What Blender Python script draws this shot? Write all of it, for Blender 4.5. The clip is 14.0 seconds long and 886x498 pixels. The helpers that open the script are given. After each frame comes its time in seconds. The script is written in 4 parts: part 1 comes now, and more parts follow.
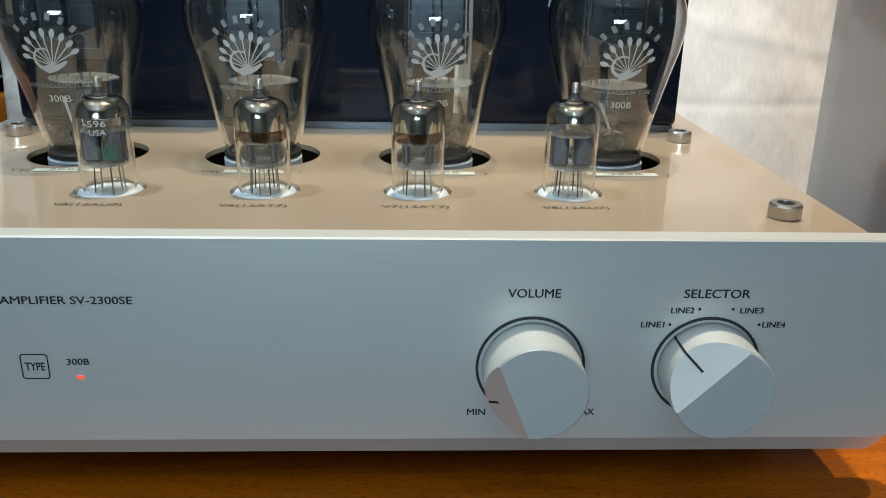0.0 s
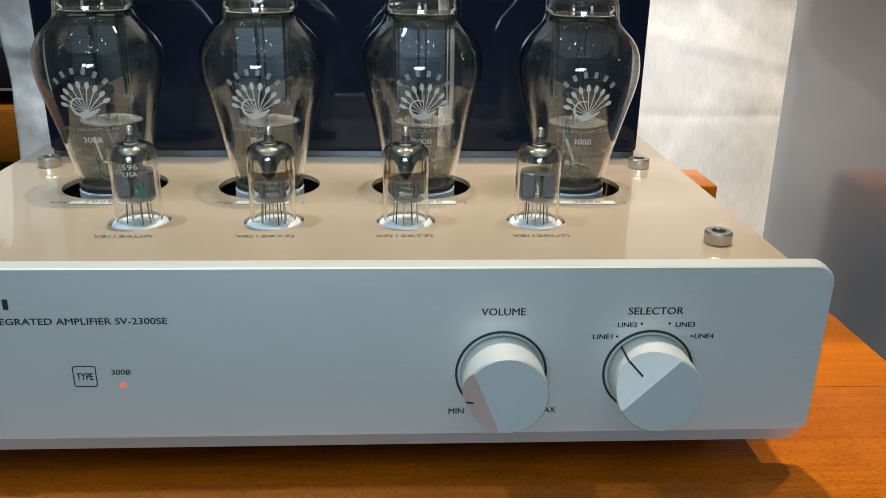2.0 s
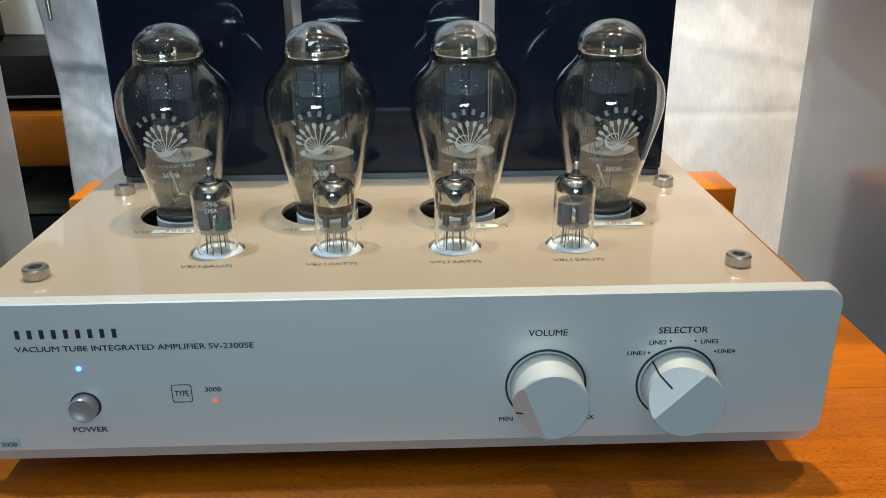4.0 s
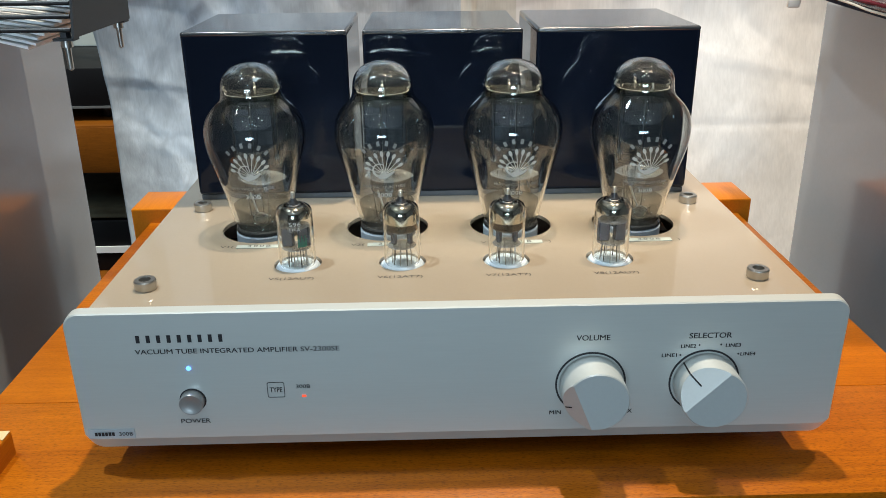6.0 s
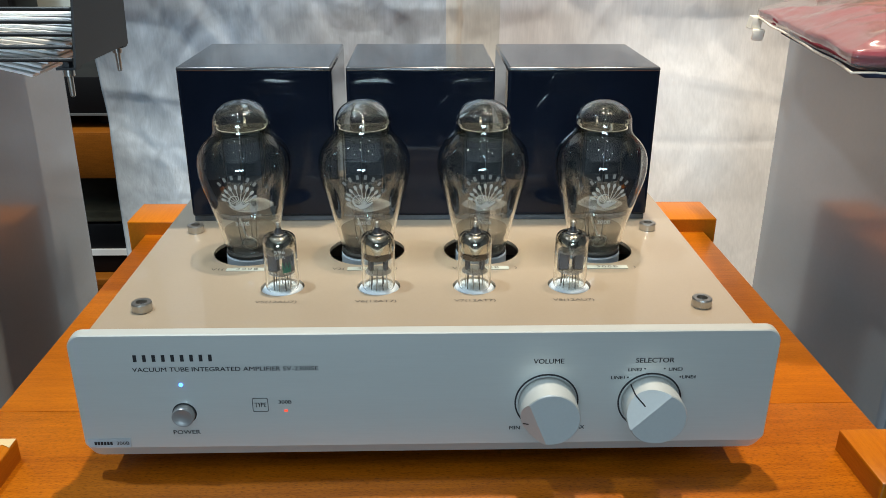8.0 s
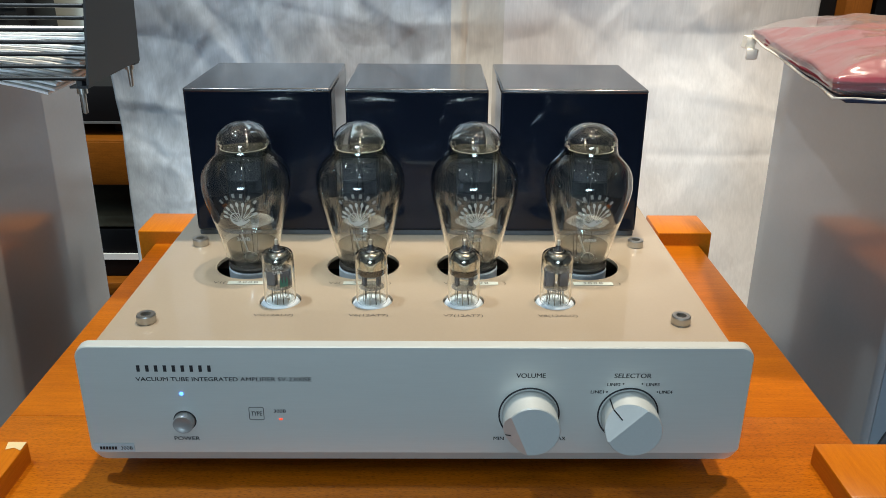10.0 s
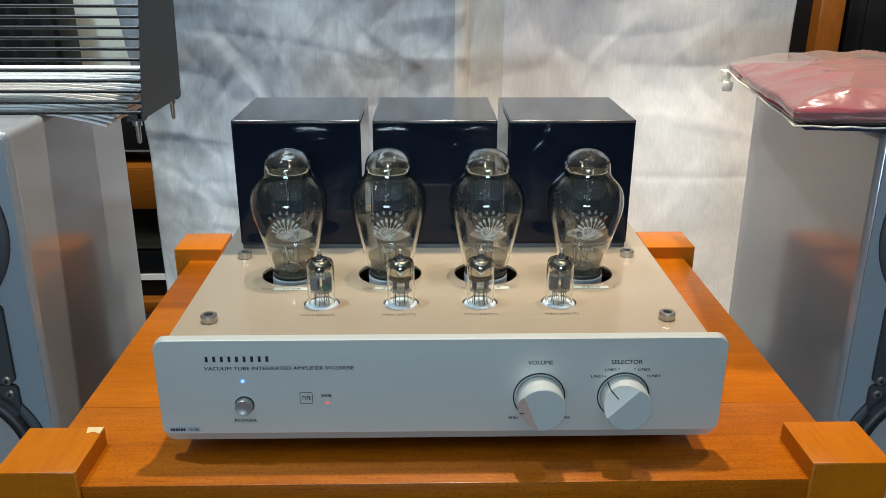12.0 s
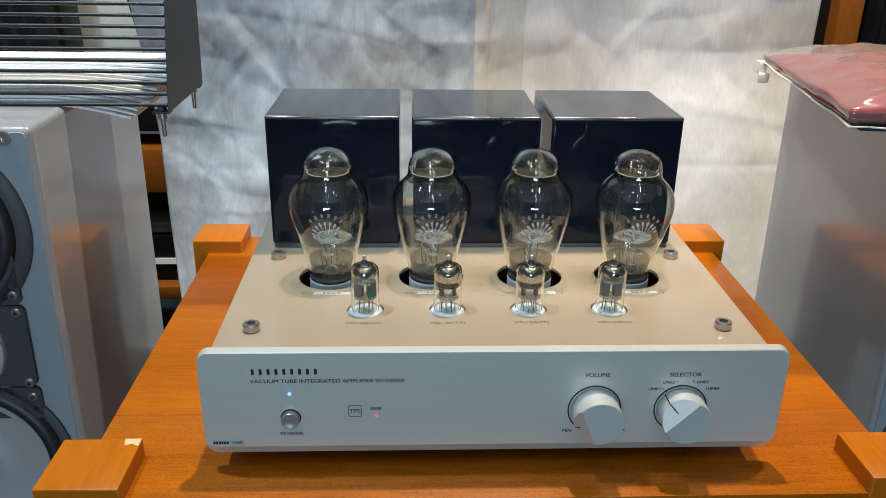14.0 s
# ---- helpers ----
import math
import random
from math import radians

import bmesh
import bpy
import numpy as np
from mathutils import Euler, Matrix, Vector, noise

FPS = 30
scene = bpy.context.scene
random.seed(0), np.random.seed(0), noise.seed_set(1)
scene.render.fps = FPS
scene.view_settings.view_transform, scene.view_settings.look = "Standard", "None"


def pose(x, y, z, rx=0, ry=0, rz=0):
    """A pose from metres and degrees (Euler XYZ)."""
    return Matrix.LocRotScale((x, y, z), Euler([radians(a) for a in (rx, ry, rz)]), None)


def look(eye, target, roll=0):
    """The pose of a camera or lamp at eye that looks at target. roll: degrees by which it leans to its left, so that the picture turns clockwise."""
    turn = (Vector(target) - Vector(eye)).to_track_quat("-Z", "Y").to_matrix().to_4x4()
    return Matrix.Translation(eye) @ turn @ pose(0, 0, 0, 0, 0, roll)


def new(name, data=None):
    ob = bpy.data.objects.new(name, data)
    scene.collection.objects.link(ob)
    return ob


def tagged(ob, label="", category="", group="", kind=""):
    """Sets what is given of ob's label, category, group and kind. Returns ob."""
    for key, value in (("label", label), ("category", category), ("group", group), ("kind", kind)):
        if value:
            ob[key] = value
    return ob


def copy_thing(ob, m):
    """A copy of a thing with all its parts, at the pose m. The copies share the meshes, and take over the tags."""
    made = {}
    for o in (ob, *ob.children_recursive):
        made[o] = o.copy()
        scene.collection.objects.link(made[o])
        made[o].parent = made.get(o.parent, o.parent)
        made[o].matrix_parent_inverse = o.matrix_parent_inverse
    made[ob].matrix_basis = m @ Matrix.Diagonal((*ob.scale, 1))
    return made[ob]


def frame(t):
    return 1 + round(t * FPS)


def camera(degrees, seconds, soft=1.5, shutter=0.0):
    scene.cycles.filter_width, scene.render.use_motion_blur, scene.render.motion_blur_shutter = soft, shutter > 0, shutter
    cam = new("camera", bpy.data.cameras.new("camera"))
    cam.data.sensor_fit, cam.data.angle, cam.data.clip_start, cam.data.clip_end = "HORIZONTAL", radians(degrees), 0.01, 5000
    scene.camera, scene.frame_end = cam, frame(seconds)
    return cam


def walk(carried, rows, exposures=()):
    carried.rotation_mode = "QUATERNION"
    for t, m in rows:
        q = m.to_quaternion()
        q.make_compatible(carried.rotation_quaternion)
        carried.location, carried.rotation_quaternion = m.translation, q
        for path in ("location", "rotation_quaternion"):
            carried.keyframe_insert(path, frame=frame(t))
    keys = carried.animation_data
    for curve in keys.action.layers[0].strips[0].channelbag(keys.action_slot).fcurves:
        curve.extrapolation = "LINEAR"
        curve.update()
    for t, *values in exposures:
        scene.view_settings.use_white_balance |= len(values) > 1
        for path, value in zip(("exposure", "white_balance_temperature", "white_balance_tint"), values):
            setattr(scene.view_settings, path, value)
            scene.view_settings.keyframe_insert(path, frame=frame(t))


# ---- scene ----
cam = camera(56.9, 14.0, soft=0.6)
PATH = [
    (0, (0.032, -0.261, 0.893), (0.109, 1.616, 0.205), 1.1),
    (0.5, (0.032, -0.269, 0.888), (0.121, 1.602, 0.187), 1.3),
    (1, (0.032, -0.281, 0.891), (0.131, 1.587, 0.184), 1.4),
    (1.5, (0.036, -0.296, 0.902), (0.14, 1.574, 0.201), 1.3),
    (2, (0.033, -0.309, 0.925), (0.131, 1.561, 0.224), 0.9),
    (2.5, (0.027, -0.32, 0.939), (0.12, 1.55, 0.233), 0.6),
    (3, (0.019, -0.327, 0.947), (0.105, 1.536, 0.225), 0.4),
    (3.2, (0.02, -0.328, 0.95), (0.1, 1.527, 0.208), 0.2),
    (5.3, (-0.004, -0.377, 0.985), (0.037, 1.475, 0.229), -0.6),
    (5.5, (-0.007, -0.381, 0.988), (0.034, 1.469, 0.23), -0.6),
    (6, (-0.015, -0.393, 0.996), (0.024, 1.458, 0.238), -0.6),
    (6.5, (-0.017, -0.405, 1.015), (0.025, 1.446, 0.259), -0.5),
    (7, (-0.017, -0.42, 1.025), (0.033, 1.43, 0.267), -0.2),
    (7.5, (-0.011, -0.425, 1.032), (0.044, 1.423, 0.269), 0.1),
    (8, (-0.002, -0.427, 1.033), (0.053, 1.418, 0.263), 0.3),
    (10.5, (0.015, -0.462, 1.058), (0.029, 1.387, 0.295), 0.4),
    (11, (0.011, -0.486, 1.063), (0.03, 1.371, 0.32), 0.4),
    (11.5, (0.003, -0.516, 1.07), (0.029, 1.349, 0.347), 0.2),
    (12, (-0.01, -0.537, 1.075), (0.032, 1.333, 0.367), 0.2),
    (12.5, (-0.021, -0.538, 1.075), (0.035, 1.333, 0.37), 0.3),
    (13, (-0.042, -0.526, 1.081), (0.024, 1.338, 0.358), 0.4),
    (13.5, (-0.06, -0.511, 1.086), (0.014, 1.342, 0.336), 0.7),
    (14, (-0.06, -0.504, 1.092), (0.02, 1.338, 0.317), 0.9),
]
walk(cam, [(t, look(eye, target, roll)) for t, eye, target, roll in PATH], [(0, 0.0), (1.5, 0.12), (3, 0.09), (6, 0.13), (7, 0.02), (8, 0.02), (11, 0.0), (14, -0.03)])

# ---- world and lamps ----
world = bpy.data.worlds.new("room_dark")
world.use_nodes = True
world.node_tree.nodes["Background"].inputs[0].default_value = (0.9, 0.95, 1.0, 1)
world.node_tree.nodes["Background"].inputs[1].default_value = 0.01
scene.world = world
CEIL = 2.65
RX0, RX1, RY0, RY1 = -2.2, 2.2, -3.4, 1.45


def area_lamp(name, at, aim, sx, sy, watts, colour):
    d = bpy.data.lights.new(name, "AREA")
    d.shape, d.size, d.size_y, d.energy, d.color = "RECTANGLE", sx, sy, watts, colour
    ob = new(name, d)
    ob.matrix_world = look(at, aim)
    return ob


def spot_lamp(name, at, aim, watts, colour, radius=0.03, cone=100):
    d = bpy.data.lights.new(name, "SPOT")
    d.energy, d.color, d.shadow_soft_size = watts, colour, radius
    d.spot_size, d.spot_blend = radians(cone), 0.6
    ob = new(name, d)
    ob.matrix_world = look(at, aim)
    return ob


WARM, PANEL_BLUE, NEUTRAL = (1.0, 0.87, 0.70), (0.42, 0.70, 1.0), (1.0, 0.96, 0.9)
spot_lamp("downlight_lamp_key", (0.11, 0.42, CEIL - 0.03), (0.05, 0.2, 0.7), 136, WARM, 0.035)
spot_lamp("downlight_lamp_left", (-0.75, 0.15, CEIL - 0.03), (-0.34, 0.70, 0.66), 104, (0.74, 0.90, 1.0), 0.04, 54)
spot_lamp("downlight_lamp_right", (0.62, 0.36, CEIL - 0.03), (0.44, 0.66, 0.74), 118, (1.0, 0.84, 0.66), 0.04, 50)
for fx, fy in ((-0.7, -0.9), (0.7, -0.9), (-0.45, -2.0), (0.55, -2.0), (-0.25, -0.55), (0.35, -0.6), (-1.1, -0.2), (0.0, -1.1)):
    spot_lamp("downlight_lamp", (fx, fy, CEIL - 0.03), (fx, fy, 0), 3.0, NEUTRAL, 0.036, 165)
area_lamp("panel_lamp_front", (-0.05, -1.55, CEIL - 0.04), (-0.05, -1.3, 0), 0.62, 0.020, 3.0, PANEL_BLUE)
area_lamp("panel_lamp_back", (-0.05, -2.6, CEIL - 0.04), (-0.05, -2.3, 0), 0.9, 0.028, 5, PANEL_BLUE)
# Added fill lamp, out of view, that lights the amplifier's front.
area_lamp("front_fill_lamp", (-0.2, RY0 + 0.02, 0.98), (-0.1, 0, 0.85), 1.3, 0.32, 48, (0.60, 0.815, 1.0))

# ---- materials ----


def mat(name, colour, rough=0.5, metal=0.0, vary=0.08, scale=60.0, bump=0.0, bscale=400.0, coat=0.0, spec=0.5, stretch=(1, 1, 1), coarse=6.0, rvary=0.1):
    m = bpy.data.materials.new(name)
    m.use_nodes = True
    nt = m.node_tree
    b = nt.nodes["Principled BSDF"]
    tc = nt.nodes.new("ShaderNodeTexCoord")
    mp = nt.nodes.new("ShaderNodeMapping")
    mp.inputs["Scale"].default_value = stretch
    nt.links.new(tc.outputs["Object"], mp.inputs[0])
    n1, n2 = nt.nodes.new("ShaderNodeTexNoise"), nt.nodes.new("ShaderNodeTexNoise")
    n1.inputs["Scale"].default_value, n2.inputs["Scale"].default_value = scale, coarse
    n1.inputs["Detail"].default_value, n2.inputs["Detail"].default_value = 6, 3
    nt.links.new(mp.outputs[0], n1.inputs["Vector"])
    nt.links.new(mp.outputs[0], n2.inputs["Vector"])
    mix = nt.nodes.new("ShaderNodeMath")
    mix.operation = "ADD"
    nt.links.new(n1.outputs[0], mix.inputs[0])
    nt.links.new(n2.outputs[0], mix.inputs[1])
    ramp = nt.nodes.new("ShaderNodeValToRGB")
    lo, hi = [max(0, c * (1 - vary)) for c in colour], [min(1, c * (1 + vary)) for c in colour]
    ramp.color_ramp.elements[0].position, ramp.color_ramp.elements[1].position = 0.3, 0.7
    ramp.color_ramp.elements[0].color, ramp.color_ramp.elements[1].color = (*lo, 1), (*hi, 1)
    half = nt.nodes.new("ShaderNodeMath")
    half.operation = "MULTIPLY"
    half.inputs[1].default_value = 0.5
    nt.links.new(mix.outputs[0], half.inputs[0])
    nt.links.new(half.outputs[0], ramp.inputs[0])
    nt.links.new(ramp.outputs[0], b.inputs["Base Color"])
    mr = nt.nodes.new("ShaderNodeMapRange")
    mr.inputs["To Min"].default_value, mr.inputs["To Max"].default_value = max(0.01, rough * (1 - rvary)), min(1, rough * (1 + rvary))
    nt.links.new(half.outputs[0], mr.inputs[0])
    nt.links.new(mr.outputs[0], b.inputs["Roughness"])
    b.inputs["Metallic"].default_value = metal
    b.inputs["Coat Weight"].default_value = coat
    b.inputs["Coat Roughness"].default_value = 0.04
    b.inputs["Specular IOR Level"].default_value = spec
    if bump:
        n3 = nt.nodes.new("ShaderNodeTexNoise")
        n3.inputs["Scale"].default_value, n3.inputs["Detail"].default_value = bscale, 4
        nt.links.new(mp.outputs[0], n3.inputs["Vector"])
        bp = nt.nodes.new("ShaderNodeBump")
        bp.inputs["Strength"].default_value, bp.inputs["Distance"].default_value = bump, 0.001
        nt.links.new(n3.outputs[0], bp.inputs["Height"])
        nt.links.new(bp.outputs[0], b.inputs["Normal"])
    return m


def wood(name, dark, light, along="x", rough=0.36, coat=0.08, pore=0.66):
    """Varnished veneer: long grain, pores and broad figure."""
    m = bpy.data.materials.new(name)
    m.use_nodes = True
    nt = m.node_tree
    b = nt.nodes["Principled BSDF"]
    tc, mp = nt.nodes.new("ShaderNodeTexCoord"), nt.nodes.new("ShaderNodeMapping")
    mp.inputs["Scale"].default_value = {"x": (1, 13, 13), "y": (13, 1, 13), "z": (13, 13, 1)}[along]
    nt.links.new(tc.outputs["Object"], mp.inputs[0])
    fine, broad, pores = (nt.nodes.new("ShaderNodeTexNoise") for _ in range(3))
    mq = nt.nodes.new("ShaderNodeMapping")
    mq.inputs["Scale"].default_value = {"x": (3, 14, 14), "y": (14, 3, 14), "z": (14, 14, 3)}[along]
    nt.links.new(tc.outputs["Object"], mq.inputs[0])
    for n, s, d, via in ((fine, 34, 8, mp), (broad, 2.0, 4, mp), (pores, 105, 3, mq)):
        n.inputs["Scale"].default_value, n.inputs["Detail"].default_value = s, d
        nt.links.new(via.outputs[0], n.inputs["Vector"])
    broad.inputs["Distortion"].default_value = 1.2
    add = nt.nodes.new("ShaderNodeMath")
    add.operation = "MULTIPLY_ADD"
    add.inputs[1].default_value = 0.55
    nt.links.new(fine.outputs[0], add.inputs[0])
    sc = nt.nodes.new("ShaderNodeMath")
    sc.operation = "MULTIPLY"
    sc.inputs[1].default_value = 0.45
    nt.links.new(broad.outputs[0], sc.inputs[0])
    nt.links.new(sc.outputs[0], add.inputs[2])
    ramp = nt.nodes.new("ShaderNodeValToRGB")
    e = ramp.color_ramp.elements
    e[0].position, e[1].position = 0.30, 0.70
    e[0].color, e[1].color = (*dark, 1), (*light, 1)
    nt.links.new(add.outputs[0], ramp.inputs[0])
    pr = nt.nodes.new("ShaderNodeMapRange")
    pr.inputs["From Min"].default_value, pr.inputs["From Max"].default_value = 0.34, 0.50
    pr.inputs["To Min"].default_value, pr.inputs["To Max"].default_value = pore, 1.0
    nt.links.new(pores.outputs[0], pr.inputs[0])
    mul = nt.nodes.new("ShaderNodeMix")
    mul.data_type, mul.blend_type = "RGBA", "MULTIPLY"
    mul.inputs["Factor"].default_value = 0.8
    nt.links.new(ramp.outputs[0], mul.inputs["A"])
    nt.links.new(pr.outputs[0], mul.inputs["B"])
    nt.links.new(mul.outputs["Result"], b.inputs["Base Color"])
    b.inputs["Roughness"].default_value = rough
    b.inputs["Coat Weight"].default_value = coat
    b.inputs["Coat Roughness"].default_value = 0.15
    b.inputs["Specular IOR Level"].default_value = 0.22
    bp = nt.nodes.new("ShaderNodeBump")
    bp.inputs["Strength"].default_value, bp.inputs["Distance"].default_value = 0.15, 0.0006
    nt.links.new(pores.outputs[0], bp.inputs["Height"])
    nt.links.new(bp.outputs[0], b.inputs["Normal"])
    return m


def thin_glass(name, tint=(0.96, 0.97, 0.96), rough=0.0, ior=1.5, haze=0.0, hcol=(0.8, 0.8, 0.8), crinkle=0.0, limb=5.0, fold=8.0, deep=0.02):
    """A clear thin wall: it lets light through, and mirrors by Fresnel."""
    m = bpy.data.materials.new(name)
    m.use_nodes = True
    nt = m.node_tree
    nt.nodes.remove(nt.nodes["Principled BSDF"])
    tr, gl, fr, mx = (nt.nodes.new("ShaderNode" + k) for k in ("BsdfTransparent", "BsdfGlossy", "LayerWeight", "MixShader"))
    tr.inputs[0].default_value, gl.inputs["Roughness"].default_value, fr.inputs[0].default_value = (*tint, 1), rough, 0.5
    f0 = ((ior - 1) / (ior + 1)) ** 2
    pw, ma = nt.nodes.new("ShaderNodeMath"), nt.nodes.new("ShaderNodeMath")
    pw.operation, pw.inputs[1].default_value = "POWER", limb
    ma.operation, ma.inputs[1].default_value, ma.inputs[2].default_value = "MULTIPLY_ADD", 1 - f0, f0
    nt.links.new(fr.outputs["Facing"], pw.inputs[0])
    nt.links.new(pw.outputs[0], ma.inputs[0])
    nt.links.new(ma.outputs[0], mx.inputs[0])
    nt.links.new(tr.outputs[0], mx.inputs[1])
    nt.links.new(gl.outputs[0], mx.inputs[2])
    last = mx
    if haze:
        df, m2 = nt.nodes.new("ShaderNodeBsdfDiffuse"), nt.nodes.new("ShaderNodeMixShader")
        df.inputs[0].default_value, m2.inputs[0].default_value = (*hcol, 1), haze
        nt.links.new(mx.outputs[0], m2.inputs[1])
        nt.links.new(df.outputs[0], m2.inputs[2])
        last = m2
    if crinkle:
        n, bp, tc = nt.nodes.new("ShaderNodeTexNoise"), nt.nodes.new("ShaderNodeBump"), nt.nodes.new("ShaderNodeTexCoord")
        n.inputs["Scale"].default_value, n.inputs["Detail"].default_value, n.inputs["Distortion"].default_value = fold, 2, 0.8
        bp.inputs["Strength"].default_value, bp.inputs["Distance"].default_value = crinkle, deep
        nt.links.new(tc.outputs["Object"], n.inputs["Vector"])
        nt.links.new(n.outputs[0], bp.inputs["Height"])
        nt.links.new(bp.outputs[0], gl.inputs["Normal"])
        nt.links.new(bp.outputs[0], fr.inputs["Normal"])
    nt.links.new(last.outputs[0], nt.nodes["Material Output"].inputs[0])
    return m


def glow(name, colour, strength):
    m = mat(name, colour, 0.4)
    b = m.node_tree.nodes["Principled BSDF"]
    b.inputs["Emission Color"].default_value, b.inputs["Emission Strength"].default_value = (*colour, 1), strength
    return m


M_ALU = mat("brushed_aluminium", (0.625, 0.655, 0.62), 0.38, 0.40, 0.03, 900, 0.05, 1500, stretch=(0.04, 1, 1), coarse=60, rvary=0.06)
M_KNOB = mat("turned_aluminium", (0.64, 0.68, 0.66), 0.40, 0.45, 0.03, 500, 0.03, 1200)
M_BUTTON = mat("dull_button_metal", (0.40, 0.40, 0.385), 0.34, 0.6, 0.05, 400)
M_PLATE = mat("champagne_plate", (0.408, 0.334, 0.244), 0.30, 0.1, 0.03, 500, 0.0, coat=1.0, coarse=12)
M_CHASSIS = mat("champagne_chassis_side", (0.45, 0.37, 0.30), 0.4, 0.4, 0.04)
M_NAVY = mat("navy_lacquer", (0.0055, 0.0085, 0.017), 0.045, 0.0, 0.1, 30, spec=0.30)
# Cover tops: the cloth's grey reflection is put into a paler base colour.
M_NAVYTOP = mat("sheen_tinted_navy_lacquer", (0.040, 0.043, 0.047), 0.20, 0.0, 0.25, 160, coat=0.8, spec=0.9, coarse=14, rvary=0.3)
M_BASEGREY = mat("cover_base_grey", (0.10, 0.11, 0.12), 0.35, 0.3)
M_STEEL = mat("nickel_screw", (0.47, 0.455, 0.42), 0.28, 0.9, 0.06, 300)
M_DARKMETAL = mat("dark_socket_metal", (0.02, 0.02, 0.022), 0.5)
M_CERAMIC = mat("white_ceramic", (0.50, 0.57, 0.62), 0.35)
M_INK = mat("black_ink", (0.012, 0.012, 0.014), 0.6)
M_INKBROWN = mat("brown_grey_ink", (0.06, 0.05, 0.042), 0.5)
M_PRINT = mat("pale_glass_print", (0.46, 0.48, 0.46), 0.7)
M_PRINTFAINT = mat("worn_glass_print", (0.24, 0.25, 0.24), 0.7, vary=0.5, scale=900)
M_STICKER = mat("pale_label_tape", (0.50, 0.52, 0.45), 0.45)
M_CLEARTAPE = mat("grey_label_tape", (0.50, 0.575, 0.60), 0.3, 0.2)
M_BLUE = glow("blue_indicator", (0.06, 0.20, 1.0), 5.0)
M_RED = glow("red_indicator", (0.9, 0.08, 0.03), 1.0)
def solid_glass(name, colour=(1, 1, 1)):
    m = bpy.data.materials.new(name)
    m.use_nodes = True
    nt = m.node_tree
    nt.nodes.remove(nt.nodes["Principled BSDF"])
    g = nt.nodes.new("ShaderNodeBsdfGlass")
    g.inputs["Color"].default_value, g.inputs["Roughness"].default_value, g.inputs["IOR"].default_value = (*colour, 1), 0.0, 1.5
    nt.links.new(g.outputs[0], nt.nodes["Material Output"].inputs[0])
    return m


M_WALLGLASS = solid_glass("blown_glass", (0.99, 0.99, 0.98))
# Tint darkens the bulb and its shadow on the deck.
M_GLASS = thin_glass("tube_glass", (0.86, 0.89, 0.90), 0.008, ior=1.7, limb=4.5)
M_GLASS2 = thin_glass("small_tube_glass", (0.965, 0.975, 0.97), ior=1.62, haze=0.006)
M_SMOKE = thin_glass("getter_smoke", (0.50, 0.48, 0.39), 0.02, 1.9)
M_GETTER = mat("getter_mirror", (0.74, 0.69, 0.58), 0.10, 1.0, 0.25, 120, coarse=40)
# Dark tint stands in for base and stem mirrored in the wavy glass.
M_FOOT = thin_glass("wavy_pressed_glass", (0.46, 0.45, 0.41), 0.10, 2.6, 0.0, crinkle=1.0, fold=190, deep=0.010)
M_MICACLEAR = thin_glass("translucent_mica", (0.72, 0.72, 0.70), 0.2, 1.6, 0.22, (0.50, 0.50, 0.48))
M_MICATOP = thin_glass("smoky_mica", (0.62, 0.61, 0.55), 0.05, 1.6, 0.03, (0.40, 0.38, 0.32))
# Paler than the mica: the light on its edge is put into the colour.
M_MICAEDGE = mat("lit_mica_edge", (0.30, 0.285, 0.24), 0.4)
M_BROWNFILM = thin_glass("brown_getter_edge", (0.42, 0.26, 0.15), 0.05, 1.6)
# Glossy at its edge only, for the light that thick dome glass carries.
M_DOME = thin_glass("dome_sheen", (0.97, 0.965, 0.93), 0.14, 1.25, limb=6.0)
M_ANODE = mat("grey_anode", (0.022, 0.026, 0.032), 0.30, 0.5, 0.15, 200)
M_ANODE2 = mat("blackened_anode", (0.030, 0.034, 0.042), 0.5, 0.3, 0.15, 200)
M_GREEN = mat("green_print", (0.02, 0.14, 0.085), 0.6)
M_WIRE = mat("nickel_wire", (0.55, 0.53, 0.49), 0.3, 0.95)
M_PIN = mat("dull_pin_wire", (0.36, 0.34, 0.30), 0.35, 0.9)
M_STEM = mat("smoked_base", (0.05, 0.047, 0.042), 0.25, 0.2)
M_WOODX = wood("cherry_veneer_top", (0.27, 0.064, 0.0015), (0.50, 0.140, 0.003), "x", pore=0.46)
M_WOODX2 = wood("cherry_veneer_back", (0.30, 0.074, 0.0015), (0.48, 0.134, 0.003), "x", pore=0.72)
M_WOODZ = wood("cherry_post_wood", (0.40, 0.106, 0.002), (0.52, 0.158, 0.003), "y", pore=0.9)
M_WOODD = wood("cabinet_wood", (0.18, 0.058, 0.008), (0.30, 0.105, 0.018), "z")
M_SHELFWOOD = wood("shelf_wood", (0.15, 0.046, 0.004), (0.26, 0.085, 0.008), "x")
M_PALEWOOD = mat("bare_wood_chip", (0.62, 0.47, 0.24), 0.7)
M_SPK = mat("silver_grey_lacquer", (0.34, 0.355, 0.365), 0.18, 0.2, 0.03, 300, coat=0.28, spec=0.4, coarse=3)
M_SPKFRONT = mat("blue_grey_front_lacquer", (0.31, 0.365, 0.41), 0.35, 0.2, 0.03, 300, coat=0.5)
M_TRIM = mat("charcoal_driver_trim", (0.045, 0.05, 0.055), 0.55, 0.1, 0.1, 400, 0.08, 900)
M_RUBBER = mat("black_rubber", (0.015, 0.015, 0.017), 0.45)
M_CONE = mat("aluminium_cone", (0.56, 0.57, 0.58), 0.36, 0.45, 0.04, 200)
M_CAGE = mat("black_powder_coat", (0.024, 0.027, 0.030), 0.5, 0.2, 0.1, 500, 0.1, 1200)
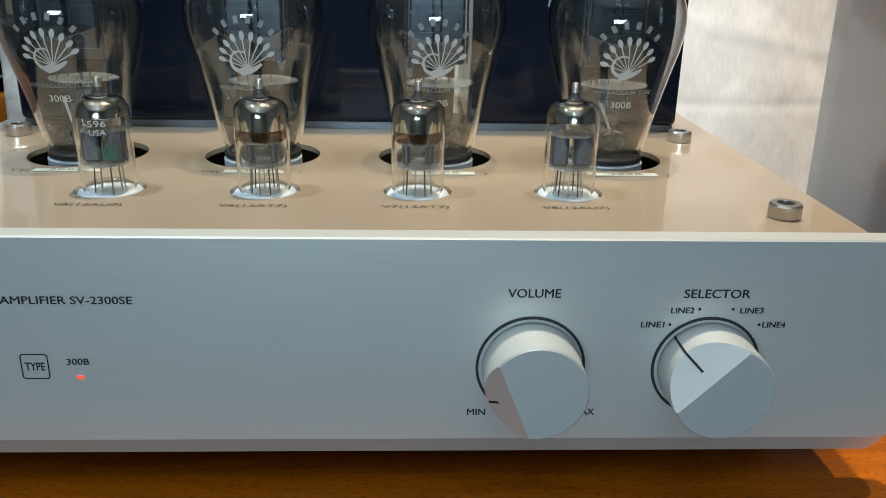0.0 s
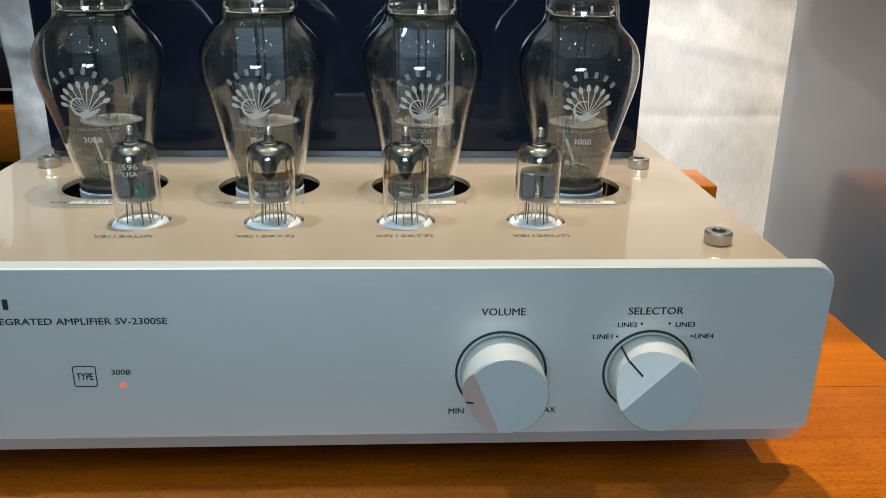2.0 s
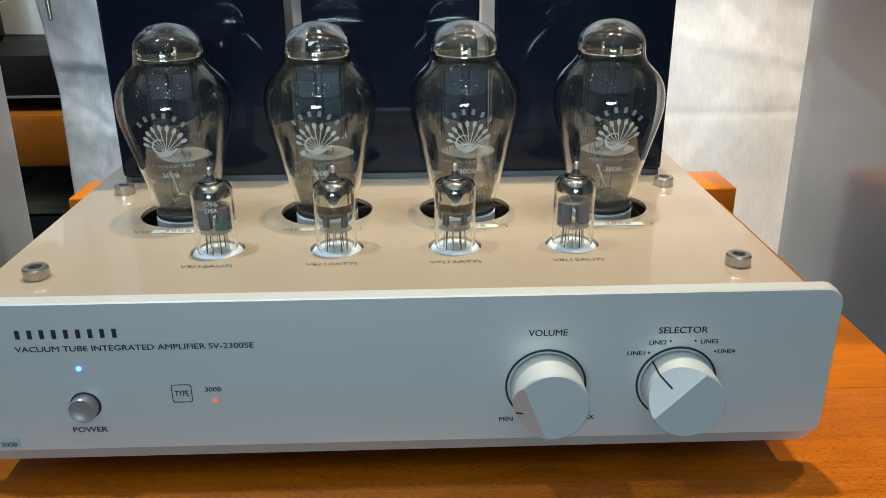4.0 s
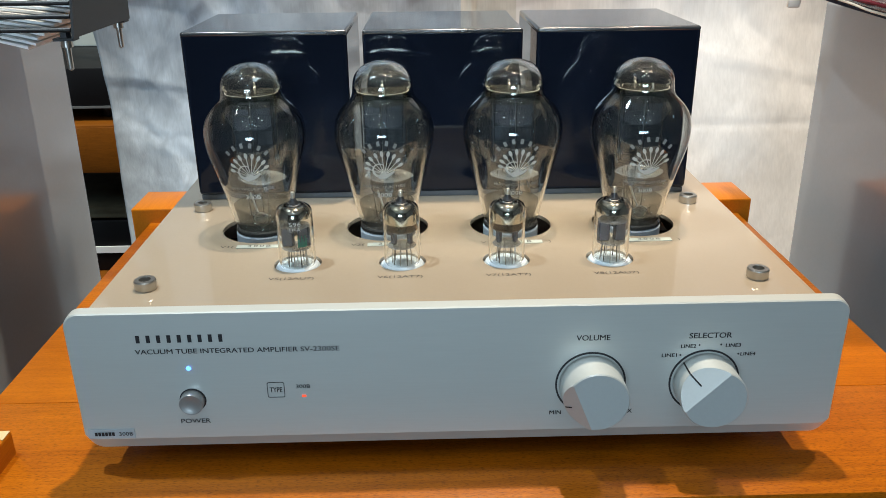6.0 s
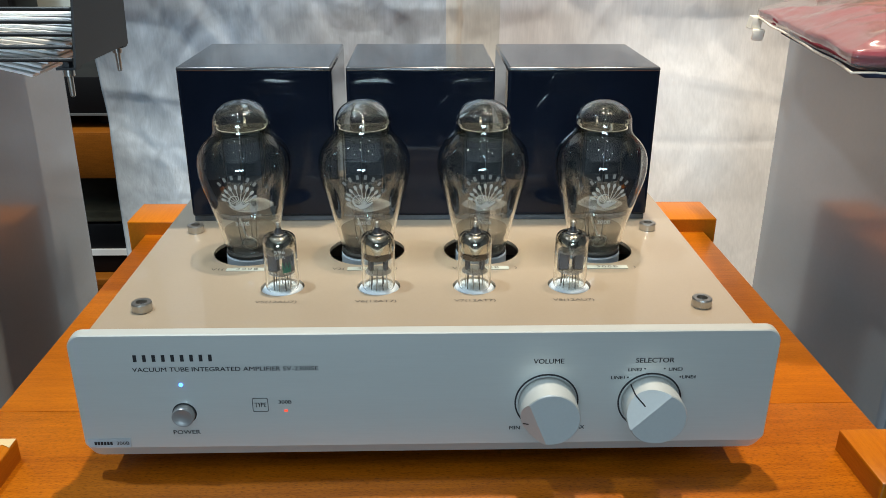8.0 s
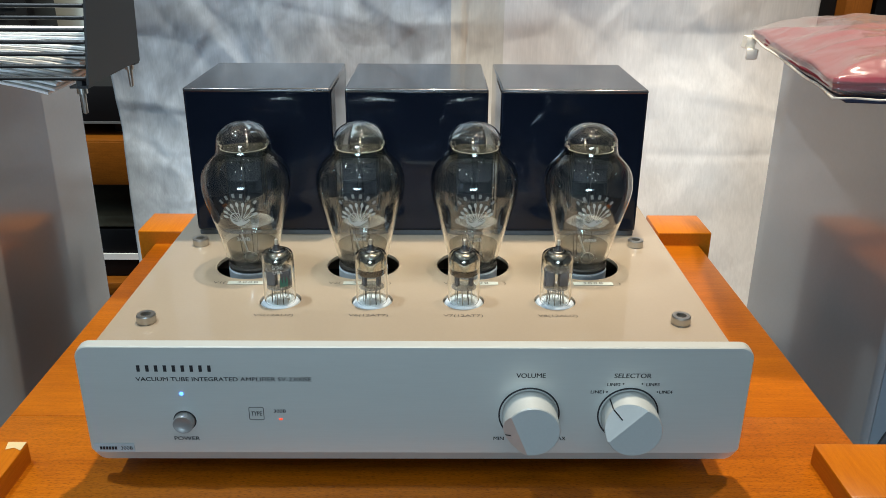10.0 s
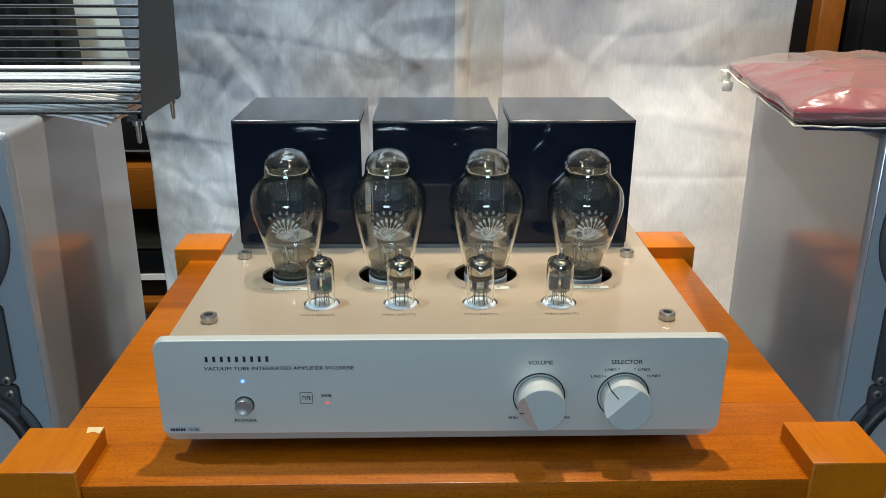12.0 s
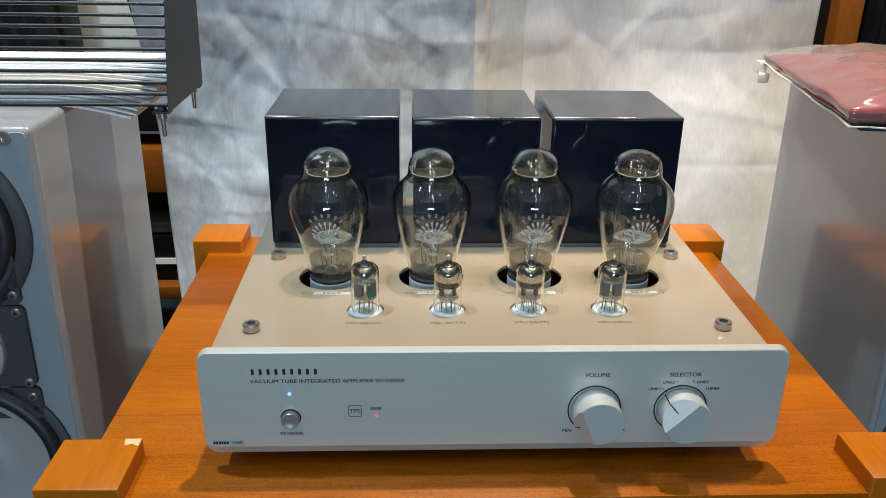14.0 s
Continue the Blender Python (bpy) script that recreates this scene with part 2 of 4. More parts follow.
M_BAR = mat("black_bar_enamel", (0.010, 0.011, 0.012), 0.45)
M_PAPER = mat("paper", (0.88, 0.90, 0.89), 0.8, vary=0.03)
M_TOWEL = mat("red_cloth", (0.21, 0.012, 0.032), 0.9, 0, 0.2, 90, 0.5, 700, coarse=14)
M_NAVYCLOTH = mat("dark_blue_cloth", (0.02, 0.028, 0.06), 0.85, 0, 0.3, 90, 0.4, 700)
# Clear film; its beige haze puts the glare on top into the colour.
M_FILM = thin_glass("plastic_film", (0.97, 0.96, 0.95), 0.20, 1.9, 0.11, (0.86, 0.74, 0.68), 0.30, limb=3.6, fold=22, deep=0.012)
M_TAPE = mat("cream_tape", (0.86, 0.82, 0.70), 0.5)
M_BLACKBOX = mat("black_device", (0.006, 0.006, 0.007), 0.5, 0.0, spec=0.2)
M_GREYBOX = mat("grey_device", (0.16, 0.17, 0.17), 0.5, 0.2)
M_DARKGREY = mat("charcoal_face", (0.014, 0.013, 0.012), 0.6, 0.0, spec=0.2)
M_CREAM = mat("cream_board", (0.66, 0.71, 0.65), 0.7, vary=0.04)
M_OLIVE = mat("olive_cloth", (0.14, 0.135, 0.09), 0.9, 0, 0.3, 40, 0.4, 300)
M_WALL = mat("wall_paint", (0.20, 0.20, 0.195), 0.8, vary=0.03, coarse=2)
M_CEILING = mat("ceiling_paint", (0.66, 0.66, 0.64), 0.9, vary=0.02, coarse=2)
M_FLOOR = mat("carpet", (0.05, 0.045, 0.042), 0.95, vary=0.2, scale=300, bump=0.3)
# Glow of the added fill panel on the south wall.
M_FILLGLOW = glow("front_fill_glow", (0.62, 0.82, 1.0), 1.2)


def sheet_material(name, colour, cloud):
    """Non-woven cloth: fine upright fibres and cloudy, uneven thickness."""
    m = bpy.data.materials.new(name)
    m.use_nodes = True
    nt = m.node_tree
    b = nt.nodes["Principled BSDF"]
    tc = nt.nodes.new("ShaderNodeTexCoord")

    def layer(scale, size, detail, distort, low, high):
        mp, n, mr = nt.nodes.new("ShaderNodeMapping"), nt.nodes.new("ShaderNodeTexNoise"), nt.nodes.new("ShaderNodeMapRange")
        mp.inputs["Scale"].default_value = scale
        n.inputs["Scale"].default_value, n.inputs["Detail"].default_value, n.inputs["Distortion"].default_value = size, detail, distort
        mr.inputs["From Min"].default_value, mr.inputs["From Max"].default_value = 0.33, 0.67
        mr.inputs["To Min"].default_value, mr.inputs["To Max"].default_value = low, high
        nt.links.new(tc.outputs["Object"], mp.inputs[0])
        nt.links.new(mp.outputs[0], n.inputs["Vector"])
        nt.links.new(n.outputs[0], mr.inputs[0])
        return mr.outputs[0], n.outputs[0]

    fibre, raw = layer((1, 1, 0.09), 330, 5, 0.4, 0.95, 1.04)
    tuft, _ = layer((1, 1, 0.55), 38, 6, 1.2, 1 - 0.5 * cloud, 1 + 0.4 * cloud)
    broad, _ = layer((1, 1, 0.7), 9, 4, 1.8, 1 - cloud, 1 + 0.6 * cloud)
    one, two = nt.nodes.new("ShaderNodeMath"), nt.nodes.new("ShaderNodeMath")
    one.operation = two.operation = "MULTIPLY"
    nt.links.new(fibre, one.inputs[0])
    nt.links.new(tuft, one.inputs[1])
    nt.links.new(one.outputs[0], two.inputs[0])
    nt.links.new(broad, two.inputs[1])
    mul = nt.nodes.new("ShaderNodeMix")
    mul.data_type, mul.blend_type = "RGBA", "MULTIPLY"
    mul.inputs["Factor"].default_value = 1.0
    mul.inputs["A"].default_value = (*colour, 1)
    nt.links.new(two.outputs[0], mul.inputs["B"])
    nt.links.new(mul.outputs["Result"], b.inputs["Base Color"])
    b.inputs["Roughness"].default_value = 0.6
    b.inputs["Sheen Weight"].default_value = 0.15
    bp = nt.nodes.new("ShaderNodeBump")
    bp.inputs["Strength"].default_value, bp.inputs["Distance"].default_value = 0.35, 0.001
    nt.links.new(raw, bp.inputs["Height"])
    nt.links.new(bp.outputs[0], b.inputs["Normal"])
    return m


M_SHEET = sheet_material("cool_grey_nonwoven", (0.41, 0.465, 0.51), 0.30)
M_SHEET_B = sheet_material("cream_nonwoven_middle", (0.62, 0.61, 0.55), 0.13)
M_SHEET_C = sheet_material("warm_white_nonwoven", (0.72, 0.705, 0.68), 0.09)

# ---- mesh helpers ----


def smooth(me, angle=35):
    for p in me.polygons:
        p.use_smooth = True
    me.set_sharp_from_angle(angle=radians(angle))
    return me


def mesh_of(bm, name, material, angle=35):
    bmesh.ops.recalc_face_normals(bm, faces=bm.faces)
    me = bpy.data.meshes.new(name)
    bm.to_mesh(me)
    bm.free()
    me.materials.append(material)
    return smooth(me, angle)


def crisp(ob, share=0.2):
    """Keeps the large flat faces of a bevelled body truly flat."""
    me = ob.data
    most = max(p.area for p in me.polygons)
    for p in me.polygons:
        if p.area > share * most:
            for li in p.loop_indices:
                me.edges[me.loops[li].edge_index].use_edge_sharp = True
    return ob


def part(name, bm, material, parent=None, label="", at=(0, 0, 0), angle=35):
    ob = new(name, mesh_of(bm, name, material, angle))
    ob.location = at
    ob.parent = parent
    return tagged(ob, label) if label else ob


def thing(name, at, label, category, group="", kind=""):
    ob = new(name)
    ob.location = at
    ob.empty_display_size = 0.02
    return tagged(ob, label, category, group, kind)


def box(x0, x1, y0, y1, z0, z1, bevel=0.0, segs=2, bm=None):
    own = bmesh.new()
    bmesh.ops.create_cube(own, size=1)
    for v in own.verts:
        v.co = ((x0 + x1) / 2 + v.co.x * (x1 - x0), (y0 + y1) / 2 + v.co.y * (y1 - y0), (z0 + z1) / 2 + v.co.z * (z1 - z0))
    if bevel:
        bmesh.ops.bevel(own, geom=own.edges[:], offset=bevel, segments=segs, profile=0.5, affect="EDGES")
    if bm is None:
        return own
    return join(bm, own)


def join(bm, other):
    me = bpy.data.meshes.new("tmp")
    other.to_mesh(me)
    other.free()
    bm.from_mesh(me)
    bpy.data.meshes.remove(me)
    return bm


def lathe(profile, segs=48, bm=None, at=(0, 0, 0), axis="z"):
    """A surface of revolution from (radius, height) pairs."""
    bm = bm or bmesh.new()
    rings = []
    for r, h in profile:
        ring = []
        for k in range(1 if r < 1e-6 else segs):
            a = 2 * math.pi * k / segs
            p = (r * math.cos(a), r * math.sin(a), h)
            if axis == "y":
                p = (p[0], -h, p[1])
            elif axis == "x":
                p = (h, p[0], p[1])
            ring.append(bm.verts.new((p[0] + at[0], p[1] + at[1], p[2] + at[2])))
        rings.append(ring)
    for a, b in zip(rings, rings[1:]):
        for k in range(segs):
            j = (k + 1) % segs
            vs = [a[k % len(a)], a[j % len(a)], b[j % len(b)], b[k % len(b)]]
            vs = list(dict.fromkeys(vs))
            if len(vs) > 2:
                bm.faces.new(vs)
    return bm


def rod(p, q, r, segs=8, bm=None):
    """A round bar from p to q."""
    bm = bm or bmesh.new()
    p, q = Vector(p), Vector(q)
    w = (q - p).normalized()
    u = w.orthogonal().normalized()
    v = w.cross(u)
    ends = [[bm.verts.new(c + r * (math.cos(2 * math.pi * k / segs) * u + math.sin(2 * math.pi * k / segs) * v)) for k in range(segs)] for c in (p, q)]
    for k in range(segs):
        j = (k + 1) % segs
        bm.faces.new((ends[0][k], ends[0][j], ends[1][j], ends[1][k]))
    bm.faces.new(ends[0])
    bm.faces.new(ends[1])
    return bm


def chaikin(pts, n=2):
    for _ in range(n):
        out = [pts[0]]
        for (a, b), (c, d) in zip(pts, pts[1:]):
            out += [(0.75 * a + 0.25 * c, 0.75 * b + 0.25 * d), (0.25 * a + 0.75 * c, 0.25 * b + 0.75 * d)]
        pts = out + [pts[-1]]
    return pts


def rounded_rect(x0, x1, z0, z1, r, n=6):
    out = []
    for cx, cz, a0 in ((x1 - r, z1 - r, 0), (x0 + r, z1 - r, 90), (x0 + r, z0 + r, 180), (x1 - r, z0 + r, 270)):
        for k in range(n + 1):
            a = radians(a0 + 90 * k / n)
            out.append((cx + r * math.cos(a), cz + r * math.sin(a)))
    return out


def slab(outline, y0, y1, bm=None):
    """An outline in x and z, pushed from y0 to y1."""
    bm = bm or bmesh.new()
    a = [bm.verts.new((x, y0, z)) for x, z in outline]
    b = [bm.verts.new((x, y1, z)) for x, z in outline]
    n = len(outline)
    for k in range(n):
        bm.faces.new((a[k], a[(k + 1) % n], b[(k + 1) % n], b[k]))
    bm.faces.new(a)
    bm.faces.new(b)
    return bm


def letters(body, width, height, shear=0.0, spacing=1.0):
    """A bmesh of the words, centred, in the plane of x and y, at that width and capital height."""
    cu = bpy.data.curves.new("letters", "FONT")
    cu.body, cu.shear, cu.space_character, cu.resolution_u, cu.offset = body, shear, spacing, 3, 0.0
    ob = bpy.data.objects.new("letters", cu)
    scene.collection.objects.link(ob)
    bpy.context.view_layer.update()
    me = bpy.data.meshes.new_from_object(ob)
    bpy.data.objects.remove(ob)
    bpy.data.curves.remove(cu)
    bm = bmesh.new()
    bm.from_mesh(me)
    bpy.data.meshes.remove(me)
    xs, ys = [v.co.x for v in bm.verts], [v.co.y for v in bm.verts]
    x0, x1, y0, y1 = min(xs), max(xs), min(ys), max(ys)
    for v in bm.verts:
        v.co = ((v.co.x - (x0 + x1) / 2) / (x1 - x0) * width, (v.co.y - (y0 + y1) / 2) / (y1 - y0) * height, 0)
    return bm


def upright(bm, x, y, z):
    for v in bm.verts:
        v.co = (x + v.co.x, y, z + v.co.y)
    return bm


def flat(bm, x, y, z):
    for v in bm.verts:
        v.co = (x + v.co.x, y + v.co.y, z)
    return bm


def bars(count, width, height, gap=0.3, seed=1):
    """A row of plain bars, centred, in the plane of x and y."""
    bm = bmesh.new()
    step = width / count
    for k in range(count):
        a = -width / 2 + k * step
        vs = [bm.verts.new(p) for p in ((a, -height / 2, 0), (a + step * (1 - gap), -height / 2, 0), (a + step * (1 - gap), height / 2, 0), (a, height / 2, 0))]
        bm.faces.new(vs)
    return bm


# ---- room ----
TABLE = 0.70


def room():
    def wall(name, b):
        return tagged(part(name, b, M_WALL), "plain grey painted wall of the listening room", "wall", kind="structure")

    wall("wall_north", box(RX0, RX1, RY1, RY1 + 0.1, 0, CEIL))
    wall("wall_south", box(RX0, RX1, RY0 - 0.1, RY0, 0, CEIL))
    # Added glowing panel behind the fill lamp; no window is known here.
    fill_glow = tagged(part("fill_panel_1", box(-0.85, 0.45, RY0 + 0.0005, RY0 + 0.008, 0.82, 1.14), M_FILLGLOW), "added glowing fill panel on the unseen far wall", "window", kind="structure")
    for a, b, c, d in ((-0.90, -0.85, 0.77, 1.19), (0.45, 0.50, 0.77, 1.19), (-0.85, 0.45, 0.77, 0.82), (-0.85, 0.45, 1.14, 1.19)):
        part("fill_panel_frame", box(a, b, RY0 + 0.0005, RY0 + 0.03, c, d), M_GREYBOX, fill_glow)
    wall("wall_west", box(RX0 - 0.1, RX0, RY0, RY1, 0, CEIL))
    wall("wall_east", box(RX1, RX1 + 0.1, RY0, RY1, 0, CEIL))
    tagged(part("floor", box(RX0, RX1, RY0, RY1, -0.1, 0), M_FLOOR), "dark carpeted floor", "floor", kind="structure")
    tagged(part("ceiling", box(RX0, RX1, RY0, RY1, CEIL, CEIL + 0.1), M_CEILING), "plain grey painted ceiling", "ceiling", kind="structure")


room()


def hanging_sheet():
    """Non-woven cloth hung behind the rack, creased and softly folded."""
    nx, nz = 320, 440
    rng = random.Random(11)
    x0, x1, z0, z1 = -0.432, 0.55, 0.002, 1.5
    gx, gz = np.meshgrid(np.linspace(x0, x1, nx + 1), np.linspace(z0, z1, nz + 1))
    crease = np.zeros_like(gx)
    for _ in range(150):
        cx, cz = rng.uniform(-0.45, 0.56), rng.uniform(0.60, 1.15)
        a = rng.choice((rng.uniform(0.6, 1.2), rng.uniform(1.9, 2.6), rng.uniform(-0.3, 0.3)))
        ln, slope, soft = rng.uniform(0.04, 0.19), rng.choice((-1, 1)) * rng.uniform(0.10, 0.34), rng.uniform(0.014, 0.045)
        u = (gx - cx) * math.cos(a) + (gz - cz) * math.sin(a)
        v = (gz - cz) * math.cos(a) - (gx - cx) * math.sin(a) + rng.uniform(-1.5, 1.5) * u * u
        rise = np.clip(v, 0, None) * np.exp(-np.clip(v, 0, None) / soft)
        crease += (1.0 if cx < 0.05 else 0.38) * slope * rise * np.clip(1 - (u / ln) ** 2, 0, 1)
    bm = bmesh.new()
    rows = []
    for j in range(nz + 1):
        z = z0 + (z1 - z0) * j / nz
        row = []
        for i in range(nx + 1):
            x = x0 + (x1 - x0) * i / nx
            y = 0.735 + 0.05 * (x - 0.05)
            low, high = math.log(1 + math.exp((0.88 - z) * 18)) / 18, math.log(1 + math.exp((z - 0.93) * 18)) / 18
            y -= 0.26 * min(low, 0.42) + 0.20 * high
            wx, wz = x + 0.05 * noise.noise((x * 6, z * 5, 3.3)), z + 0.05 * noise.noise((x * 6, z * 5, 8.1))
            y += 0.014 * noise.noise((x * 5, z * 3.2, 1.7))
            folds = min(1.0, max(0.45, (z - 0.66) * 4)) * (1.0 if x < 0.05 else 0.5)
            d1 = noise.voronoi((wx * 7.5 + 0.8 * wz, wz * 6.0, 0.4))[0][0]
            d2 = noise.voronoi((wx * 17, wz * 13 + wx * 5, 5.2))[0][0]
            y -= folds * (0.008 * abs(noise.noise((wx * 6, wz * 5, 4.1))) + 0.0070 * (1 - d1 * d1) + 0.0036 * (1 - d2 * d2))
            y += crease[j, i]
            y += 0.004 * math.exp(-((x - 0.07) / 0.045) ** 4)
            y += 0.0006 * math.exp(-((z - 0.725) / 0.006) ** 2)
            lean = (0.006 * noise.noise((z * 4, 0.3, 9)) - 0.103 * (z - 0.81)) * (x / -0.432) if x < 0 else 0.10 * (x / 0.56) ** 2 * max(0.0, min(1.0, (0.86 - z) * 6))
            row.append(bm.verts.new((x + lean, y, z)))
        rows.append(row)
    for a, b in zip(rows, rows[1:]):
        for i in range(nx):
            bm.faces.new((a[i], a[i + 1], b[i + 1], b[i]))
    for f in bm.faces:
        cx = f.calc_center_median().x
        # Cool grey on the left, a cream strip, warm white on the right.
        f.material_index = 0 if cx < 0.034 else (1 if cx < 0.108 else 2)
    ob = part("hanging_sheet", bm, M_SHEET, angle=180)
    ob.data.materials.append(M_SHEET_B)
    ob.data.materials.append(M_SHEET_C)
    s = ob.modifiers.new("thickness", "SOLIDIFY")
    s.thickness = 0.0012
    tagged(ob, "creased grey-white nonwoven cloth hung behind the rack", "cloth")


hanging_sheet()


def equipment_rack():
    """Cherry rack: top board between four corner posts that rise a little above it."""
    rack = thing("equipment_rack", (0, 0, 0), "orange cherry-veneered equipment rack with raised corner posts", "rack")
    part("front_board", box(-0.304, 0.315, -0.0340, 0.0746, TABLE - 0.024, TABLE, 0.0007), M_WOODX, rack, "worn varnished veneer front board")
    part("top_board", box(-0.304, 0.315, 0.0748, 0.470, TABLE - 0.024, TABLE, 0.0007), M_WOODX2, rack, "worn varnished veneer top")
    posts = ((-0.322, -0.263, -0.038, 0.021), (0.2745, 0.334, -0.036, 0.020), (-0.322, -0.263, 0.416, 0.475), (0.267, 0.328, 0.416, 0.475))
    for k, (x0, x1, y0, y1) in enumerate(posts):
        b = box(x0, x1, y0, y1, 0.0, TABLE + 0.0155, 0.0015)
        p = crisp(part("post", b, M_WOODZ, rack))
        if k == 0:
            chip = bmesh.new()
            vs = [chip.verts.new(q) for q in ((x1 - 0.013, y1 - 0.001, 0.7158), (x1 - 0.011, y1 - 0.0095, 0.7158), (x1 - 0.006, y1 - 0.0075, 0.7158), (x1 - 0.0005, y1 - 0.0105, 0.7158), (x1 - 0.0005, y1 - 0.001, 0.7158))]
            chip.faces.new(vs)
            part("chipped_corner", chip, M_PALEWOOD, p, "pale bare wood where the veneer chipped")
    part("rail", box(-0.263, 0.2745, -0.030, -0.012, TABLE - 0.085, TABLE - 0.0245, 0.001), M_WOODX, rack)
    part("rail", box(-0.263, 0.267, 0.44, 0.462, TABLE - 0.085, TABLE - 0.0245, 0.001), M_WOODX, rack)
    for x in (-0.300, 0.292):
        part("rail", box(x, x + 0.018, 0.0225, 0.415, TABLE - 0.085, TABLE - 0.0245, 0.001), M_WOODX, rack)
    part("lower_shelf", box(-0.262, 0.266, -0.02, 0.46, 0.24, 0.262, 0.001), M_WOODX, rack)


equipment_rack()

# ---- amplifier ----
PANEL_TOP, PLATE_TOP = 0.1015, 0.0955
POWER_X = (-0.1275, -0.0420, 0.0435, 0.1290)
SMALL_X = (-0.0955, -0.0305, 0.0345, 0.0995)
POWER_Y, SMALL_Y = 0.1410, 0.0775


def plate_with_holes(x0, x1, y0, y1, z0, z1, holes, n=48):
    """A sheet with round holes through it."""
    bm = bmesh.new()
    loops = [[(x0, y0), (x1, y0), (x1, y1), (x0, y1)]]
    loops += [[(hx + r * math.cos(2 * math.pi * k / n), hy + r * math.sin(2 * math.pi * k / n)) for k in range(n)] for hx, hy, r in holes]
    edges = []
    for lp in loops:
        vs = [bm.verts.new((*p, z1)) for p in lp]
        edges += [bm.edges.new((vs[k], vs[(k + 1) % len(vs)])) for k in range(len(vs))]
    bmesh.ops.triangle_fill(bm, use_beauty=True, use_dissolve=False, edges=edges)
    res = bmesh.ops.extrude_face_region(bm, geom=bm.faces[:])
    for v in res["geom"]:
        if isinstance(v, bmesh.types.BMVert):
            v.co.z = z0
    return bm


def knob(name, x, z, cut_angle, offset, parent, label, long_mark):
    r, length = 0.0176, 0.0198
    bm = lathe([(0, 0), (r * 0.98, 0), (r, 0.0004), (r, length - 0.0006), (r - 0.0006, length), (0, length)], 72, axis="y")
    a = radians(cut_angle)
    d = Vector((math.cos(a), 0, math.sin(a)))
    drop, span = 0.0075, r * (1 - offset)
    n = (d * drop + Vector((0, -1, 0)) * span).normalized()
    res = bmesh.ops.bisect_plane(bm, geom=bm.verts[:] + bm.edges[:] + bm.faces[:], plane_co=d * (offset * r) + Vector((0, -length, 0)), plane_no=n, clear_outer=True)
    edges = [e for e in res["geom_cut"] if isinstance(e, bmesh.types.BMEdge)]
    bmesh.ops.edgeloop_fill(bm, edges=edges)
    ob = part(name, bm, M_KNOB, parent, label, (x, -0.0008, z), 25)
    mark = bmesh.new()
    along = (d * span + Vector((0, 1, 0)) * drop).normalized()
    edge = d * r + Vector((0, -length + drop, 0))
    side = d.cross(n).normalized() * 0.00045

    def strip(p, q, lift):
        vs = [mark.verts.new(c + lift) for c in (p - side, p + side, q + side, q - side)]
        mark.faces.new(vs)

    if long_mark:
        strip(edge - along * 0.0085, edge, n * 0.00012)
        strip(edge + d * 0.0001, edge + d * 0.0001 + Vector((0, length - drop, 0)), d * 0.00012)
    else:
        strip(edge - along * 0.0050, edge - along * 0.0006, n * 0.00012)
    part("pointer_line", mark, M_INK, ob, "thin black pointer line")
    # Thin raised dark ring in place of the shaded gap round the knob.
    gap_ring = lathe([(0.0188, 0.0), (0.0188, 0.0004), (0.0198, 0.0004), (0.0198, 0.0)], 72, axis="y")
    part("knob_gap_shade", gap_ring, M_DARKMETAL, parent, "", (x, 0.0, z))
    return ob


